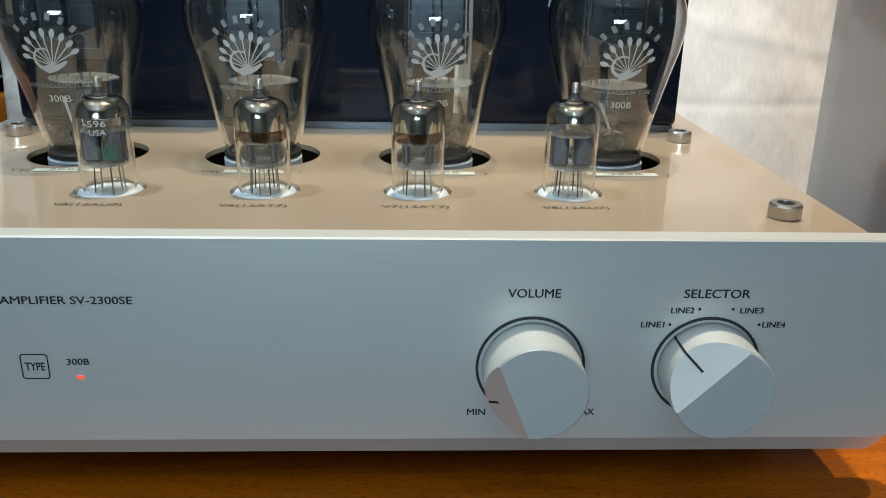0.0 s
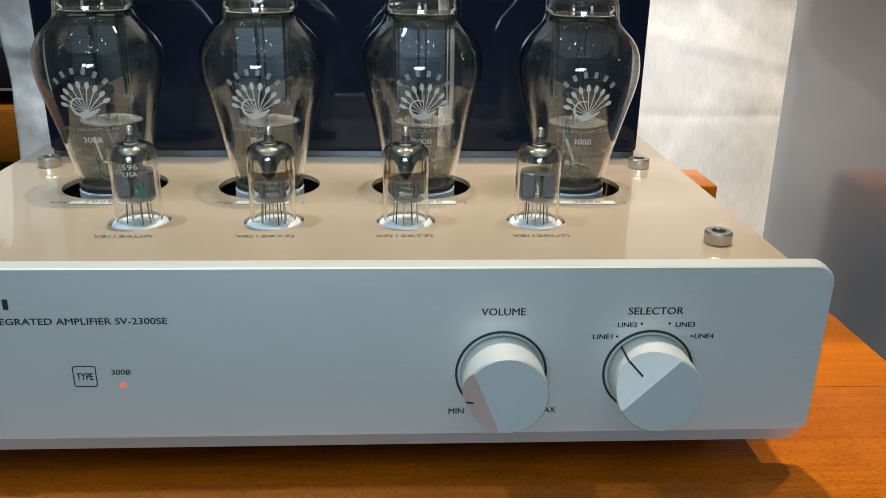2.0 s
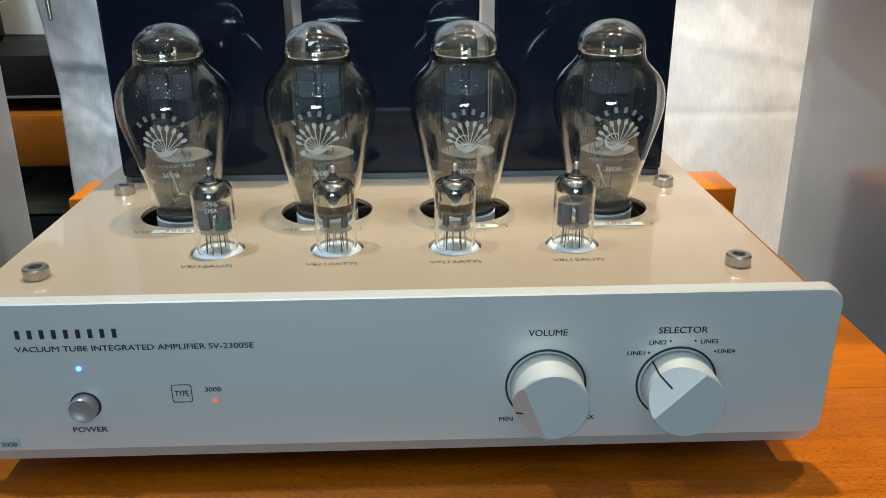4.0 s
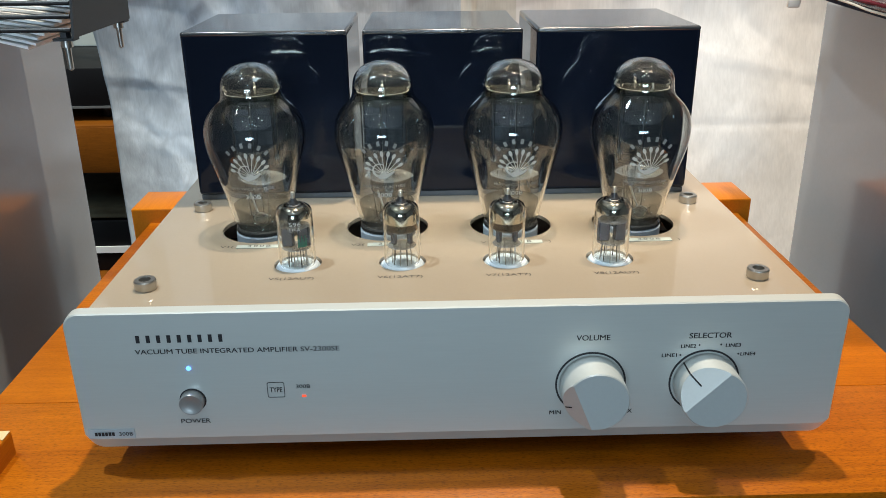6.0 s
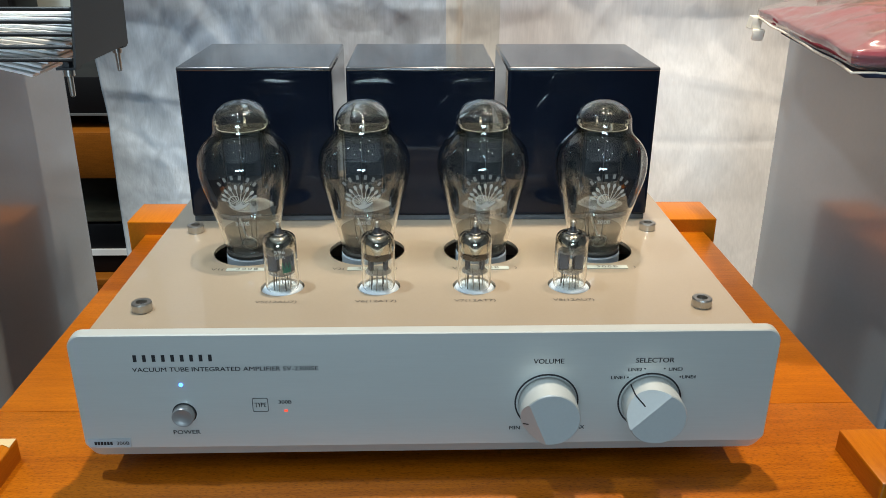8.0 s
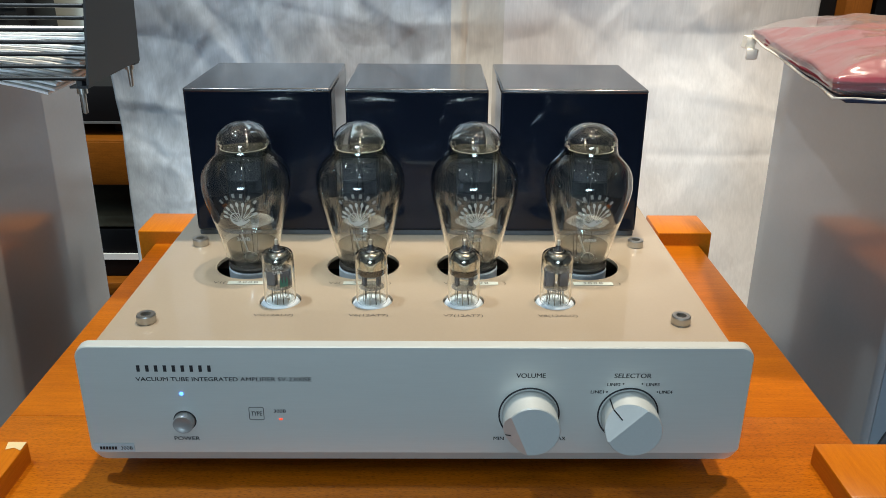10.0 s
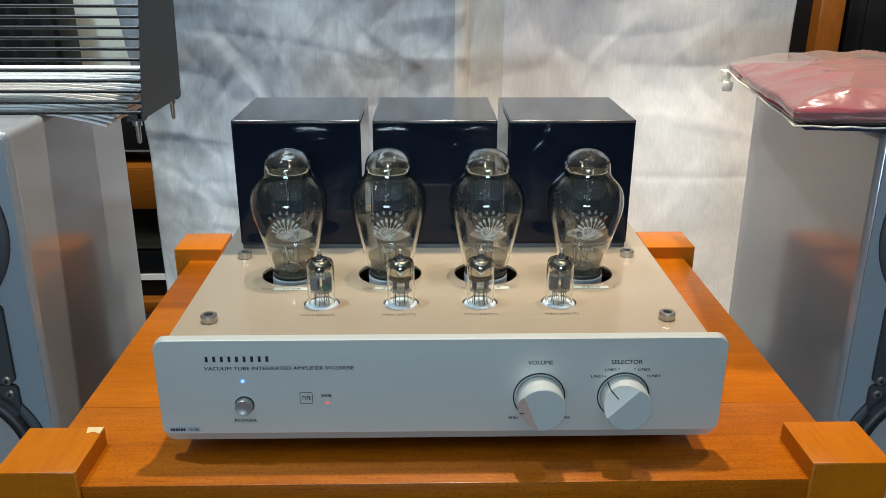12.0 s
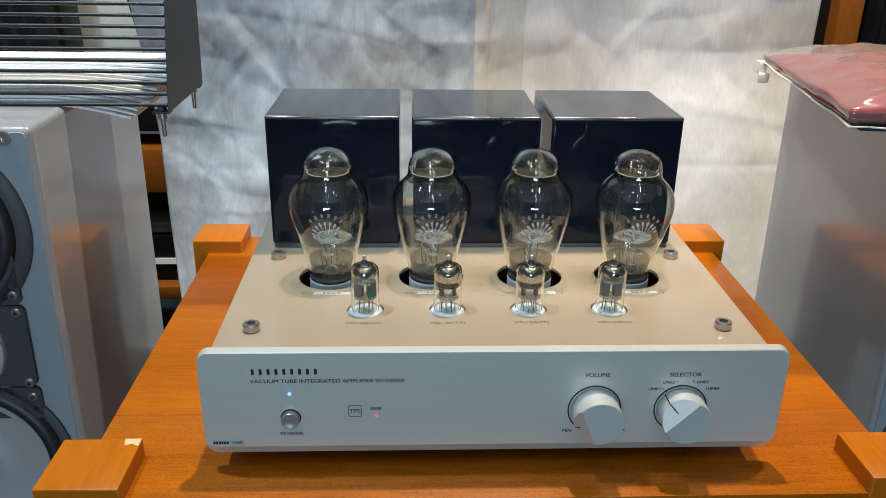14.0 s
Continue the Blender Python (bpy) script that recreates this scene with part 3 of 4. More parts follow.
def amplifier():
    amp = thing("tube_amplifier", (0, 0, TABLE), "silver vacuum tube amplifier with champagne deck on the rack", "amplifier")
    # front panel with a chamfer along its lower edge
    x0, x1, z0, z1 = -0.2108, 0.2150, 0.0137, PANEL_TOP
    outline = rounded_rect(x0, x1, z0, z1, 0.0085, 8)
    bm = bmesh.new()
    rings = []
    for y, inset, lift in ((0.0082, 0.0008, 0.0), (0.0076, 0.0, 0.0), (0.0050, 0.0, 0.0), (0.0007, 0.0003, 0.0076), (0.0, 0.0009, 0.0086)):
        ring = []
        for x, z in outline:
            zz = z + lift * max(0.0, min(1.0, (0.030 - z) / (0.030 - z0))) - inset * (z > 0.09)
            xx = x - inset * (1 if x > 0 else -1) * (abs(x) > 0.19)
            ring.append(bm.verts.new((xx, y, zz)))
        rings.append(ring)
    n = len(outline)
    for a, b in zip(rings, rings[1:]):
        for k in range(n):
            bm.faces.new((a[k], a[(k + 1) % n], b[(k + 1) % n], b[k]))
    bm.faces.new(rings[0])
    bm.faces.new(rings[-1])
    panel = part("front_panel", bm, M_ALU, amp, "brushed blue-grey aluminium front panel", angle=20)
    ink = -0.0002

    def word(body, x, z, w, h, shear=0.0, m=M_INK, y=ink):
        bm = bmesh.new()
        for k in (-1, 0, 1):
            join(bm, upright(letters(body, w, h, shear), x + 0.00007 * k, y - 0.00004 * k, z + 0.00005 * k))
        part("lettering", bm, m, panel)

    for k in range(9):
        part("maker_mark", upright(bars(1, 0.0021, 0.0046, 0.0), -0.1718 + 0.00555 * k, ink, 0.0857), M_INK, panel)
    word("VACUUM TUBE INTEGRATED AMPLIFIER SV-2300SE", -0.1190, 0.0780, 0.1105, 0.0029)
    word("POWER", -0.1468, 0.0334, 0.0165, 0.0029)
    word("TYPE", -0.1003, 0.0525, 0.0068, 0.0031)
    word("300B", -0.0852, 0.0544, 0.0078, 0.0024)
    word("VOLUME", 0.0750, 0.0811, 0.0185, 0.0033)
    word("SELECTOR", 0.1396, 0.0811, 0.0235, 0.0033)
    word("LINE1", 0.1178, 0.0692, 0.0083, 0.0022)
    word("LINE2", 0.1280, 0.0747, 0.0083, 0.0022)
    word("LINE3", 0.1528, 0.0747, 0.0083, 0.0022)
    word("LINE4", 0.1616, 0.0692, 0.0083, 0.0022)
    word("MIN", 0.0560, 0.0337, 0.0066, 0.0026)
    word("MAX", 0.0958, 0.0337, 0.0078, 0.0026)
    for dx, dz in ((0.1240, 0.0692), (0.1340, 0.0752), (0.1460, 0.0752), (0.1562, 0.0692)):
        part("selector_dot", lathe([(0, 0.0003), (0.0005, 0.0003), (0.0005, 0)], 12, axis="y"), M_INK, panel, "", (dx, 0, dz))
    frame_bm = bmesh.new()
    outer, inner = rounded_rect(-0.00485, 0.00485, -0.00495, 0.00495, 0.0012, 4), rounded_rect(-0.00445, 0.00445, -0.00455, 0.00455, 0.0009, 4)
    va, vb = [frame_bm.verts.new((x, 0, z)) for x, z in outer], [frame_bm.verts.new((x, 0, z)) for x, z in inner]
    for k in range(len(va)):
        j = (k + 1) % len(va)
        frame_bm.faces.new((va[k], va[j], vb[j], vb[k]))
    part("type_frame", frame_bm, M_INK, panel, "thin black square outline", (-0.1003, ink, 0.0525))
    part("indicator_light", lathe([(0, 0.0012), (0.0007, 0.001), (0.0012, 0.0004), (0.0013, 0)], 16, axis="y"), M_BLUE, amp, "lit blue indicator", (-0.1468, 0, 0.0672))
    part("indicator_light", box(-0.0011, 0.0011, -0.0004, 0.0003, -0.0006, 0.0006), M_RED, amp, "small lit red indicator", (-0.0850, 0, 0.0482))
    part("power_button", lathe([(0.0066, 0), (0.0066, 0.0046), (0.0062, 0.0052), (0.0056, 0.0052), (0.0040, 0.0046), (0, 0.0042)], 40, axis="y"), M_BUTTON, amp, "round dished grey metal push button", (-0.1468, -0.0003, 0.0470))
    part("button_ring", lathe([(0.0067, 0.0004), (0.0073, 0.0004), (0.0074, 0.0)], 40, axis="y"), M_DARKMETAL, amp, "", (-0.1468, 0, 0.0470))
    label = part("model_label", box(-0.2080, -0.1820, -0.0006, -0.0001, 0.0232, 0.0292), M_CLEARTAPE, amp, "strip of clear label tape with black print")
    part("lettering", upright(letters("300B", 0.0078, 0.0025), -0.1868, -0.0009, 0.0262), M_INK, label)
    part("label_mark", upright(bars(6, 0.0115, 0.0024, 0.22), -0.1985, -0.0009, 0.0262), M_INK, label)
    knob("volume_knob", 0.0750, 0.0524, 202, 0.48, amp, "flat-faceted silver volume knob turned to minimum", False)
    knob("selector_knob", 0.1388, 0.0524, 136, 0.35, amp, "flat-faceted silver selector knob", True)
    # deck and chassis
    holes = [(x, SMALL_Y, 0.0146) for x in SMALL_X] + [(x, POWER_Y, 0.0280) for x in POWER_X]
    deck = plate_with_holes(-0.2035, 0.2045, 0.0084, 0.340, PLATE_TOP - 0.0025, PLATE_TOP, holes)
    deck_ob = part("top_deck", deck, M_PLATE, amp, "glossy champagne lacquered deck", angle=20)
    part("chassis_box", box(-0.2025, 0.2035, 0.0084, 0.339, 0.0162, 0.0300, 0.001), M_CHASSIS, amp)
    for xa in (-0.2030, 0.2020):
        part("chassis_side", box(xa, xa + 0.002, 0.0084, 0.339, 0.0302, PLATE_TOP - 0.0027), M_CHASSIS, amp)
    part("chassis_back", box(-0.2005, 0.2015, 0.337, 0.339, 0.0302, PLATE_TOP - 0.0027), M_CHASSIS, amp)
    part("socket_board", box(-0.2005, 0.2015, 0.0090, 0.200, 0.0640, 0.0655), M_DARKMETAL, amp)
    for x in (-0.165, 0.170):
        for y in (0.05, 0.29):
            part("foot", lathe([(0, 0.0), (0.018, 0.0), (0.019, 0.001), (0.019, 0.0160), (0, 0.0160)], 32), M_RUBBER, amp, "", (x, y, 0.0001))
    for x in (-0.1793, 0.1800):
        for y in (0.0440, 0.1810):
            s = part("deck_screw", lathe([(0.0062, 0), (0.0064, 0.0008), (0.0064, 0.0052), (0.0058, 0.0060), (0.0034, 0.0060), (0.0031, 0.0036), (0, 0.0036)], 32), M_STEEL, amp, "socket-head nickel standoff screw", (x, y, PLATE_TOP))
            # Flat dark hexagon: the shade in the socket is put into its colour.
            part("hex_recess_shade", lathe([(0, 0.0), (0.0026, 0.0)], 6), M_DARKMETAL, s, "", (0, 0, 0.0039))
    for x in POWER_X:
        sk = lathe([(0.0, -0.026), (0.0190, -0.026), (0.0190, 0.0010), (0.0184, 0.0018), (0.0150, 0.0020), (0, 0.0020)], 48)
        part("tube_socket", sk, M_CERAMIC, amp, "round white ceramic tube socket", (x, POWER_Y, PLATE_TOP - 0.002))
    for x in SMALL_X:
        sk = lathe([(0.0, -0.012), (0.0136, -0.012), (0.0138, -0.0030), (0.0128, -0.0016), (0.0096, -0.0016), (0, -0.0020)], 40)
        part("tube_socket", sk, M_CERAMIC, amp, "round white ceramic tube socket", (x, SMALL_Y, PLATE_TOP + 0.001))
    zi = PLATE_TOP + 0.0002
    for x, body in zip(SMALL_X, ("V5(12AU7)", "V6(12AT7)", "V7(12AT7)", "V8(12AU7)")):
        part("lettering", flat(letters(body, 0.0272, 0.0044), x - 0.0010, 0.0535, zi), M_INKBROWN, deck_ob)
    for k, x in enumerate(POWER_X):
        part("lettering", flat(letters("V%d(" % (k + 1), 0.0090, 0.0046), x - 0.0185, 0.1060, zi), M_INKBROWN, deck_ob)
        part("lettering", flat(letters(")", 0.0016, 0.0046), x + 0.0225, 0.1060, zi), M_INKBROWN, deck_ob)
        tape = part("tube_label", box(x - 0.0120, x + 0.0175, 0.1034, 0.1086, PLATE_TOP + 0.0001, PLATE_TOP + 0.0005), M_STICKER, amp, "pale label tape with black print")
        part("lettering", flat(letters("300B", 0.0150, 0.0032, 0.0, 1.3), x + 0.0028, 0.1060, PLATE_TOP + 0.0008), M_INKBROWN, tape)
    # three transformer covers
    for a, b in ((-0.1875, -0.0695), (-0.0585, 0.0565), (0.0665, 0.1845)):
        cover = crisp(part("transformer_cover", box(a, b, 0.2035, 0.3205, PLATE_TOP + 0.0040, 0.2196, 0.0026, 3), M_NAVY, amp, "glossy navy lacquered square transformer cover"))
        # Added top layer, paler so that the cover's top shows its reflected sheen.
        crisp(part("cover_top_sheen", box(a, b, 0.2035, 0.3205, 0.2168, 0.2206, 0.0018, 3), M_NAVYTOP, cover, "top layer with grey haze and reflected sheen put into its colour"))
        part("cover_base", box(a + 0.0015, b - 0.0015, 0.2050, 0.319, PLATE_TOP + 0.0001, PLATE_TOP + 0.0040), M_BASEGREY, cover)


amplifier()

# ---- vacuum tubes ----
BULB = [(0.0120, 0.0020), (0.0160, 0.0028), (0.0182, 0.0056), (0.0201, 0.0120), (0.0224, 0.024), (0.0278, 0.045), (0.0315, 0.058), (0.0328, 0.068), (0.0319, 0.077), (0.0285, 0.084), (0.0235, 0.0895), (0.0203, 0.093), (0.0195, 0.097), (0.0194, 0.1005), (0.0188, 0.1050), (0.0166, 0.1098), (0.0126, 0.1136), (0.0068, 0.1160), (0.0, 0.1168)]
BULB_FINE = [(r * 1.018, z * 0.975) for r, z in chaikin(BULB, 2)]


def bulb_radius(z):
    for (r0, z0), (r1, z1) in zip(BULB_FINE, BULB_FINE[1:]):
        if z0 <= z <= z1:
            return r0 + (r1 - r0) * (z - z0) / max(1e-9, z1 - z0)
    return BULB_FINE[0][0]


def on_bulb(bm, z0, lift=0.00025):
    """Wraps a flat print, drawn in x and y, round the front of the bulb."""
    for v in bm.verts:
        z = z0 + v.co.y
        r = bulb_radius(z) + lift
        a = v.co.x / r
        v.co = (r * math.sin(a), -r * math.cos(a), z)
    return bm


def disc_print(bm, x, y, rx, ry, turn=0.0, n=14):
    c, s = math.cos(turn), math.sin(turn)
    bm.faces.new([bm.verts.new((x + c * rx * math.cos(2 * math.pi * k / n) - s * ry * math.sin(2 * math.pi * k / n), y + s * rx * math.cos(2 * math.pi * k / n) + c * ry * math.sin(2 * math.pi * k / n), 0)) for k in range(n)])


def line_print(bm, p, q, w0, w1):
    p, q = Vector((*p, 0)), Vector((*q, 0))
    s = (q - p).normalized().cross(Vector((0, 0, 1)))
    steps = 4
    prev = None
    for k in range(steps + 1):
        c, w = p.lerp(q, k / steps), w0 + (w1 - w0) * k / steps
        cur = (bm.verts.new(c - s * w / 2), bm.verts.new(c + s * w / 2))
        if prev:
            bm.faces.new((prev[0], prev[1], cur[1], cur[0]))
        prev = cur


def power_tube():
    t = thing("power_tube", (POWER_X[0], POWER_Y, TABLE + PLATE_TOP), "large clear glass shouldered power tube with white print", "vacuum tube", "power tubes")
    up = [max(0.0, min(1.0, (z - 0.099) / 0.012)) for r, z in BULB_FINE]
    inner = [(max(0.0, r - 0.0012 - 0.0006 * u), z - 0.0020 * u) for (r, z), u in zip(BULB_FINE, up)]
    wall = lathe(BULB_FINE + inner[::-1] + BULB_FINE[:1], 80)
    bmesh.ops.remove_doubles(wall, verts=wall.verts[:], dist=1e-6)
    glass = part("glass_envelope", wall, M_WALLGLASS, t, "clear coke-bottle glass bulb", angle=180)
    glass.visible_shadow = False
    # Added shell: imitates the bright cream rim of the glass dome.
    part("dome_rim_shell", lathe([(max(0.0, r - 0.0003), z - 0.0003) for r, z in inner if z > 0.0975], 72), M_DOME, t, "added inner shell that gives the dome its cream rim of light", angle=180)
    # Added shell: doubles the bulb's reflections and casts its faint shadow.
    part("bulb_reflection_shell", lathe([(max(0.0, r - 0.0002), z) for r, z in inner if 0.020 < z < 0.0950], 72), M_GLASS, t, "added tinted shell for the bulb's reflections and shadow", angle=180)
    part("tube_base", lathe([(0, 0.0001), (0.0180, 0.0001), (0.0186, 0.0006), (0.0187, 0.0024), (0.0178, 0.0034), (0.0166, 0.0028), (0.0, 0.0014)], 48), M_STEM, t, "dark ring base")
    # print on the glass
    fan = bmesh.new()
    hub = (0.0008, -0.0062)
    for k in range(9):
        a = radians(166 - 17.5 * k)
        ln = 0.0108 + 0.0018 * math.sin(math.pi * k / 8)
        tip = (hub[0] + ln * math.cos(a), hub[1] + 0.001 + ln * math.sin(a))
        line_print(fan, hub, tip, 0.0003, 0.0006)
        disc_print(fan, tip[0] + 0.0009 * math.cos(a), tip[1] + 0.0009 * math.sin(a), 0.0020, 0.0011, a)
    ring = (hub[0] - 0.0030, hub[1] + 0.0030)
    for k in range(20):
        a0, a1 = radians(62 + 13 * k), radians(62 + 13 * (k + 1))
        w = 0.0007 + 0.0022 * (k / 19) ** 2
        line_print(fan, (ring[0] + 0.0045 * math.cos(a0), ring[1] + 0.0045 * math.sin(a0)), (ring[0] + 0.0045 * math.cos(a1), ring[1] + 0.0045 * math.sin(a1)), w, w)
    for k in range(8):
        u = k / 7
        disc_print(fan, hub[0] - 0.0022 + 0.0078 * u, hub[1] - 0.0016 + 0.0030 * u * u, 0.0021 * (1 - 0.62 * u), 0.0019 * (1 - 0.62 * u), 0.4)
    part("fan_print", on_bulb(fan, 0.0525), M_PRINT, t, "plain white fan-shaped print")
    arc = bmesh.new()
    for k in range(6):
        a = radians(137 - 18.8 * k)
        c = (0.0172 * math.cos(a) * 0.98, 0.0172 * math.sin(a) - 0.0095)
        u, v = Vector((math.sin(a), -math.cos(a), 0)), Vector((math.cos(a), math.sin(a), 0))
        vs = [arc.verts.new(Vector((*c, 0)) + u * (0.0010 * i) + v * (0.0016 * j)) for i, j in ((-1, -1), (1, -1), (1, 1), (-1, 1))]
        arc.faces.new(vs)
    part("arc_print", on_bulb(arc, 0.0600), M_PRINTFAINT, t, "arc of plain white bars")
    part("lettering", on_bulb(letters("HI-FI VACUUM TUBE", 0.0290, 0.0020), 0.0370), M_PRINTFAINT, t)
    part("lettering", on_bulb(letters("300B", 0.0098, 0.0030), 0.0310), M_PRINT, t)
    # anode and its supports
    an = bmesh.new()
    for s in (-1, 1):
        box(s * 0.0072 - 0.0056, s * 0.0072 + 0.0056, -0.0052, 0.0052, 0.046, 0.0925, 0.0008, 1, an)
        for k in range(5):
            box(s * 0.0072 - 0.0058, s * 0.0072 + 0.0058, -0.0058, 0.0058, 0.050 + 0.0095 * k, 0.0512 + 0.0095 * k, 0, 1, an)
    box(-0.0136, 0.0136, -0.0008, 0.0008, 0.046, 0.0925, 0, 1, an)
    part("anode_plate", an, M_ANODE, t, "dark grey ribbed anode")
    for x in (-0.0148, 0.0148):
        part("support_rod", rod((x, 0, 0.046), (x, 0, 0.100), 0.0005), M_STEM, t)
    for x, y in ((-0.006, 0.002), (0.006, -0.002), (0.0, 0.003), (-0.010, -0.002)):
        part("lead_wire", rod((x, y, 0.040), (x * 0.7, y, 0.008), 0.0004, 6), M_STEM, t)
    part("top_mica", lathe([(0, 0.0), (0.0160, 0.0), (0.0166, 0.0003), (0.0166, 0.0007), (0, 0.0007)], 40), M_MICATOP, t, "smoky mica disc", (0, 0, 0.0945))
    # Ring for the lit line along the mica disc's edge.
    part("mica_rim", lathe([(0.0166, 0.0), (0.0171, 0.0), (0.0171, 0.0005), (0.0166, 0.0005), (0.0166, 0.0)], 48), M_MICAEDGE, t, "mica edge with its lit line put into the colour", (0, 0, 0.0945))
    part("cathode_clip", box(-0.0022, 0.0022, -0.0060, -0.0030, 0.0905, 0.0943, 0.0004, 1), M_STEM, t)
    smoke = [(r - 0.0016, z) for r, z in inner if 0.0865 < z < 0.0952]
    part("getter_film", lathe(smoke, 60), M_SMOKE, t, "brown smoky getter film", angle=180)
    foot = [(r - 0.0018, z) for r, z in inner if 0.0032 < z < 0.022 and r > 0.004]
    # Added shell: the foot's dark reflections and sparkles are put into it.
    part("foot_shade_shell", lathe(foot, 60), M_FOOT, t, "wavy inner shell with the foot's reflected darkness put into its tint", angle=180)
    for k in range(4):
        a = radians(4 + 90 * k)
        c, q = math.cos(a), math.sin(a)
        sp = rod((0.0160 * c, 0.0160 * q, 0.0952), (0.0184 * c, 0.0184 * q, 0.0972), 0.0009, 6)
        rod((0.0184 * c, 0.0184 * q, 0.0972), (0.0172 * c, 0.0172 * q, 0.1000), 0.0007, 6, sp)
        part("spring_clip", sp, M_PIN, t)
    oval = lathe([(0, 0), (0.0165, 0), (0.0165, 0.0008), (0, 0.0008)], 36)
    for v in oval.verts:
        v.co.y *= 0.95 * (1 - 0.45 * (v.co.x / 0.0165) ** 2)
    part("bottom_mica", oval, M_MICACLEAR, t, "pale oval mica plate", (0.002, 0, 0.0365))
    cup = lathe([(0.0042, 0.0), (0.0046, 0.0006), (0.0042, 0.0012), (0.0036, 0.0012), (0.0034, 0.0006), (0.0036, 0.0), (0.0042, 0.0)], 28, axis="y")
    for v in cup.verts:
        v.co *= 1.3
        v.co.y -= 0.35 * v.co.z
    part("getter_cup", cup, M_WIRE, t, "small nickel getter ring", (0.0010, -0.0105, 0.0110))
    part("getter_wire", rod((-0.0008, -0.0120, 0.0160), (-0.0055, -0.0080, 0.0290), 0.0007, 8), M_WIRE, t)
    part("glass_stem", lathe([(0.012, 0.0), (0.0105, 0.004), (0.007, 0.010), (0.0062, 0.016), (0.0, 0.017)], 32), M_GLASS2, t, "pressed glass stem")
    return t


first = power_tube()
for x in POWER_X[1:]:
    copy_thing(first, pose(x, POWER_Y, TABLE + PLATE_TOP))


def small_tube(dark, at, label):
    t = thing("preamp_tube", at, label, "vacuum tube", "small tubes")
    prof = [(r * 1.04, z * 0.945) for r, z in chaikin([(0.0088, -0.0015), (0.0100, -0.0008), (0.0107, 0.0010), (0.0108, 0.006), (0.0108, 0.036), (0.0106, 0.0395), (0.0092, 0.0425), (0.0060, 0.0442), (0.0030, 0.0451), (0.0023, 0.0462), (0.0018, 0.0478), (0.0012, 0.0492), (0.0016, 0.0514), (0.0010, 0.0530), (0.0, 0.0534)], 2)]
    core = [(max(0.0, r - 0.0009), z - (0.0007 if r < 0.006 else 0)) for r, z in prof if z < 0.0420]
    wall = lathe(prof + [(0.0, core[-1][1])] + core[::-1] + prof[:1], 56)
    bmesh.ops.remove_doubles(wall, verts=wall.verts[:], dist=1e-6)
    part("glass_envelope", wall, M_WALLGLASS, t, "clear glass cylinder with a pointed tip", angle=180).visible_shadow = False
    low = 0.0335 if dark else 0.0285
    g = [(0.0101, low)] + [(r - 0.0011, z - 0.0009) for r, z in prof if low + 0.001 < z - 0.0009 < 0.0412 and r > 0.0012]
    part("getter_flash", lathe(g, 48), M_GETTER, t, "silvery mirrored getter flash", angle=180)
    if not dark:
        part("getter_edge", lathe([(0.0101, low - 0.0045), (0.0101, low - 0.0002)], 48), M_BROWNFILM, t, "brown fading edge of the getter", angle=180)
        # Added metal wedge in place of the triangular highlight on the getter.
        part("highlight_wedge", lathe([(0.0002, 0.0240), (0.0042, 0.0290), (0.0040, 0.0292), (0, 0.0248)], 4), M_WIRE, t, "silver wedge shaped as the getter's triangular highlight", (0, -0.003, 0))
    # Dark cone, then bright metal: the glass tip's shade and glint as solid cores.
    part("tip_shade", lathe([(0.0028, 0.0415), (0.0021, 0.0426), (0.0017, 0.0440), (0.0012, 0.0456), (0.0, 0.0460)], 20), M_DARKMETAL, t)
    part("tip_glint", lathe([(0.0010, 0.0457), (0.0009, 0.0470), (0.0013, 0.0484), (0.0010, 0.0496), (0.0, 0.0501)], 16), M_WIRE, t, "metal core with the glass tip's glint put into its colour")
    part("bottom_disc", lathe([(0, -0.0008), (0.0080, -0.0008), (0.0092, 0.0006), (0.0094, 0.0020), (0.0080, 0.0030), (0, 0.0030)], 40), M_GLASS2, t, "pressed glass button base")
    top = 0.0268 if dark else 0.0225
    for z in (0.0118, top):
        part("mica_spacer", lathe([(0, 0), (0.0086, 0), (0.0089, 0.0002), (0.0086, 0.0005), (0, 0.0005)], 24), M_MICACLEAR, t, "", (0, 0, z))
    for s in (-1, 1):
        w = 0.0034 if dark else 0.0013
        a = box(s * 0.0049 - w, s * 0.0049 + w, -0.0032, 0.0032, 0.0130, top - 0.0002, 0.0008, 1)
        box(s * 0.0049 - w - 0.0005, s * 0.0049 + w + 0.0005, -0.0004, 0.0004, 0.0130, top - 0.0006, 0, 1, a)
        part("anode_plate", a, M_ANODE2, t, "dark grey anode")
    for k in range(9):
        a = 2 * math.pi * (k + 0.5) / 9
        c, s = math.cos(a), math.sin(a)
        part("pin_wire", rod((0.0062 * c, 0.0062 * s, -0.001), (0.0055 * c, 0.0052 * s, 0.0116), 0.0003, 6), M_STEM if k % 2 else M_PIN, t)
    bar = lathe([(0.0, 0), (0.0045, 0), (0.0045, 0.0006), (0, 0.0006)], 20)
    part("getter_holder", bar, M_WIRE, t, "", (0, 0, 0.0320))
    for o in t.children:
        o.location.z *= 0.93
        for v in o.data.vertices:
            v.co.z *= 0.93
    return t


ZP = TABLE + PLATE_TOP + 0.0003
five = small_tube(True, (SMALL_X[0], SMALL_Y, ZP), "small clear glass tube with black anodes and green print")
gp = bmesh.new()
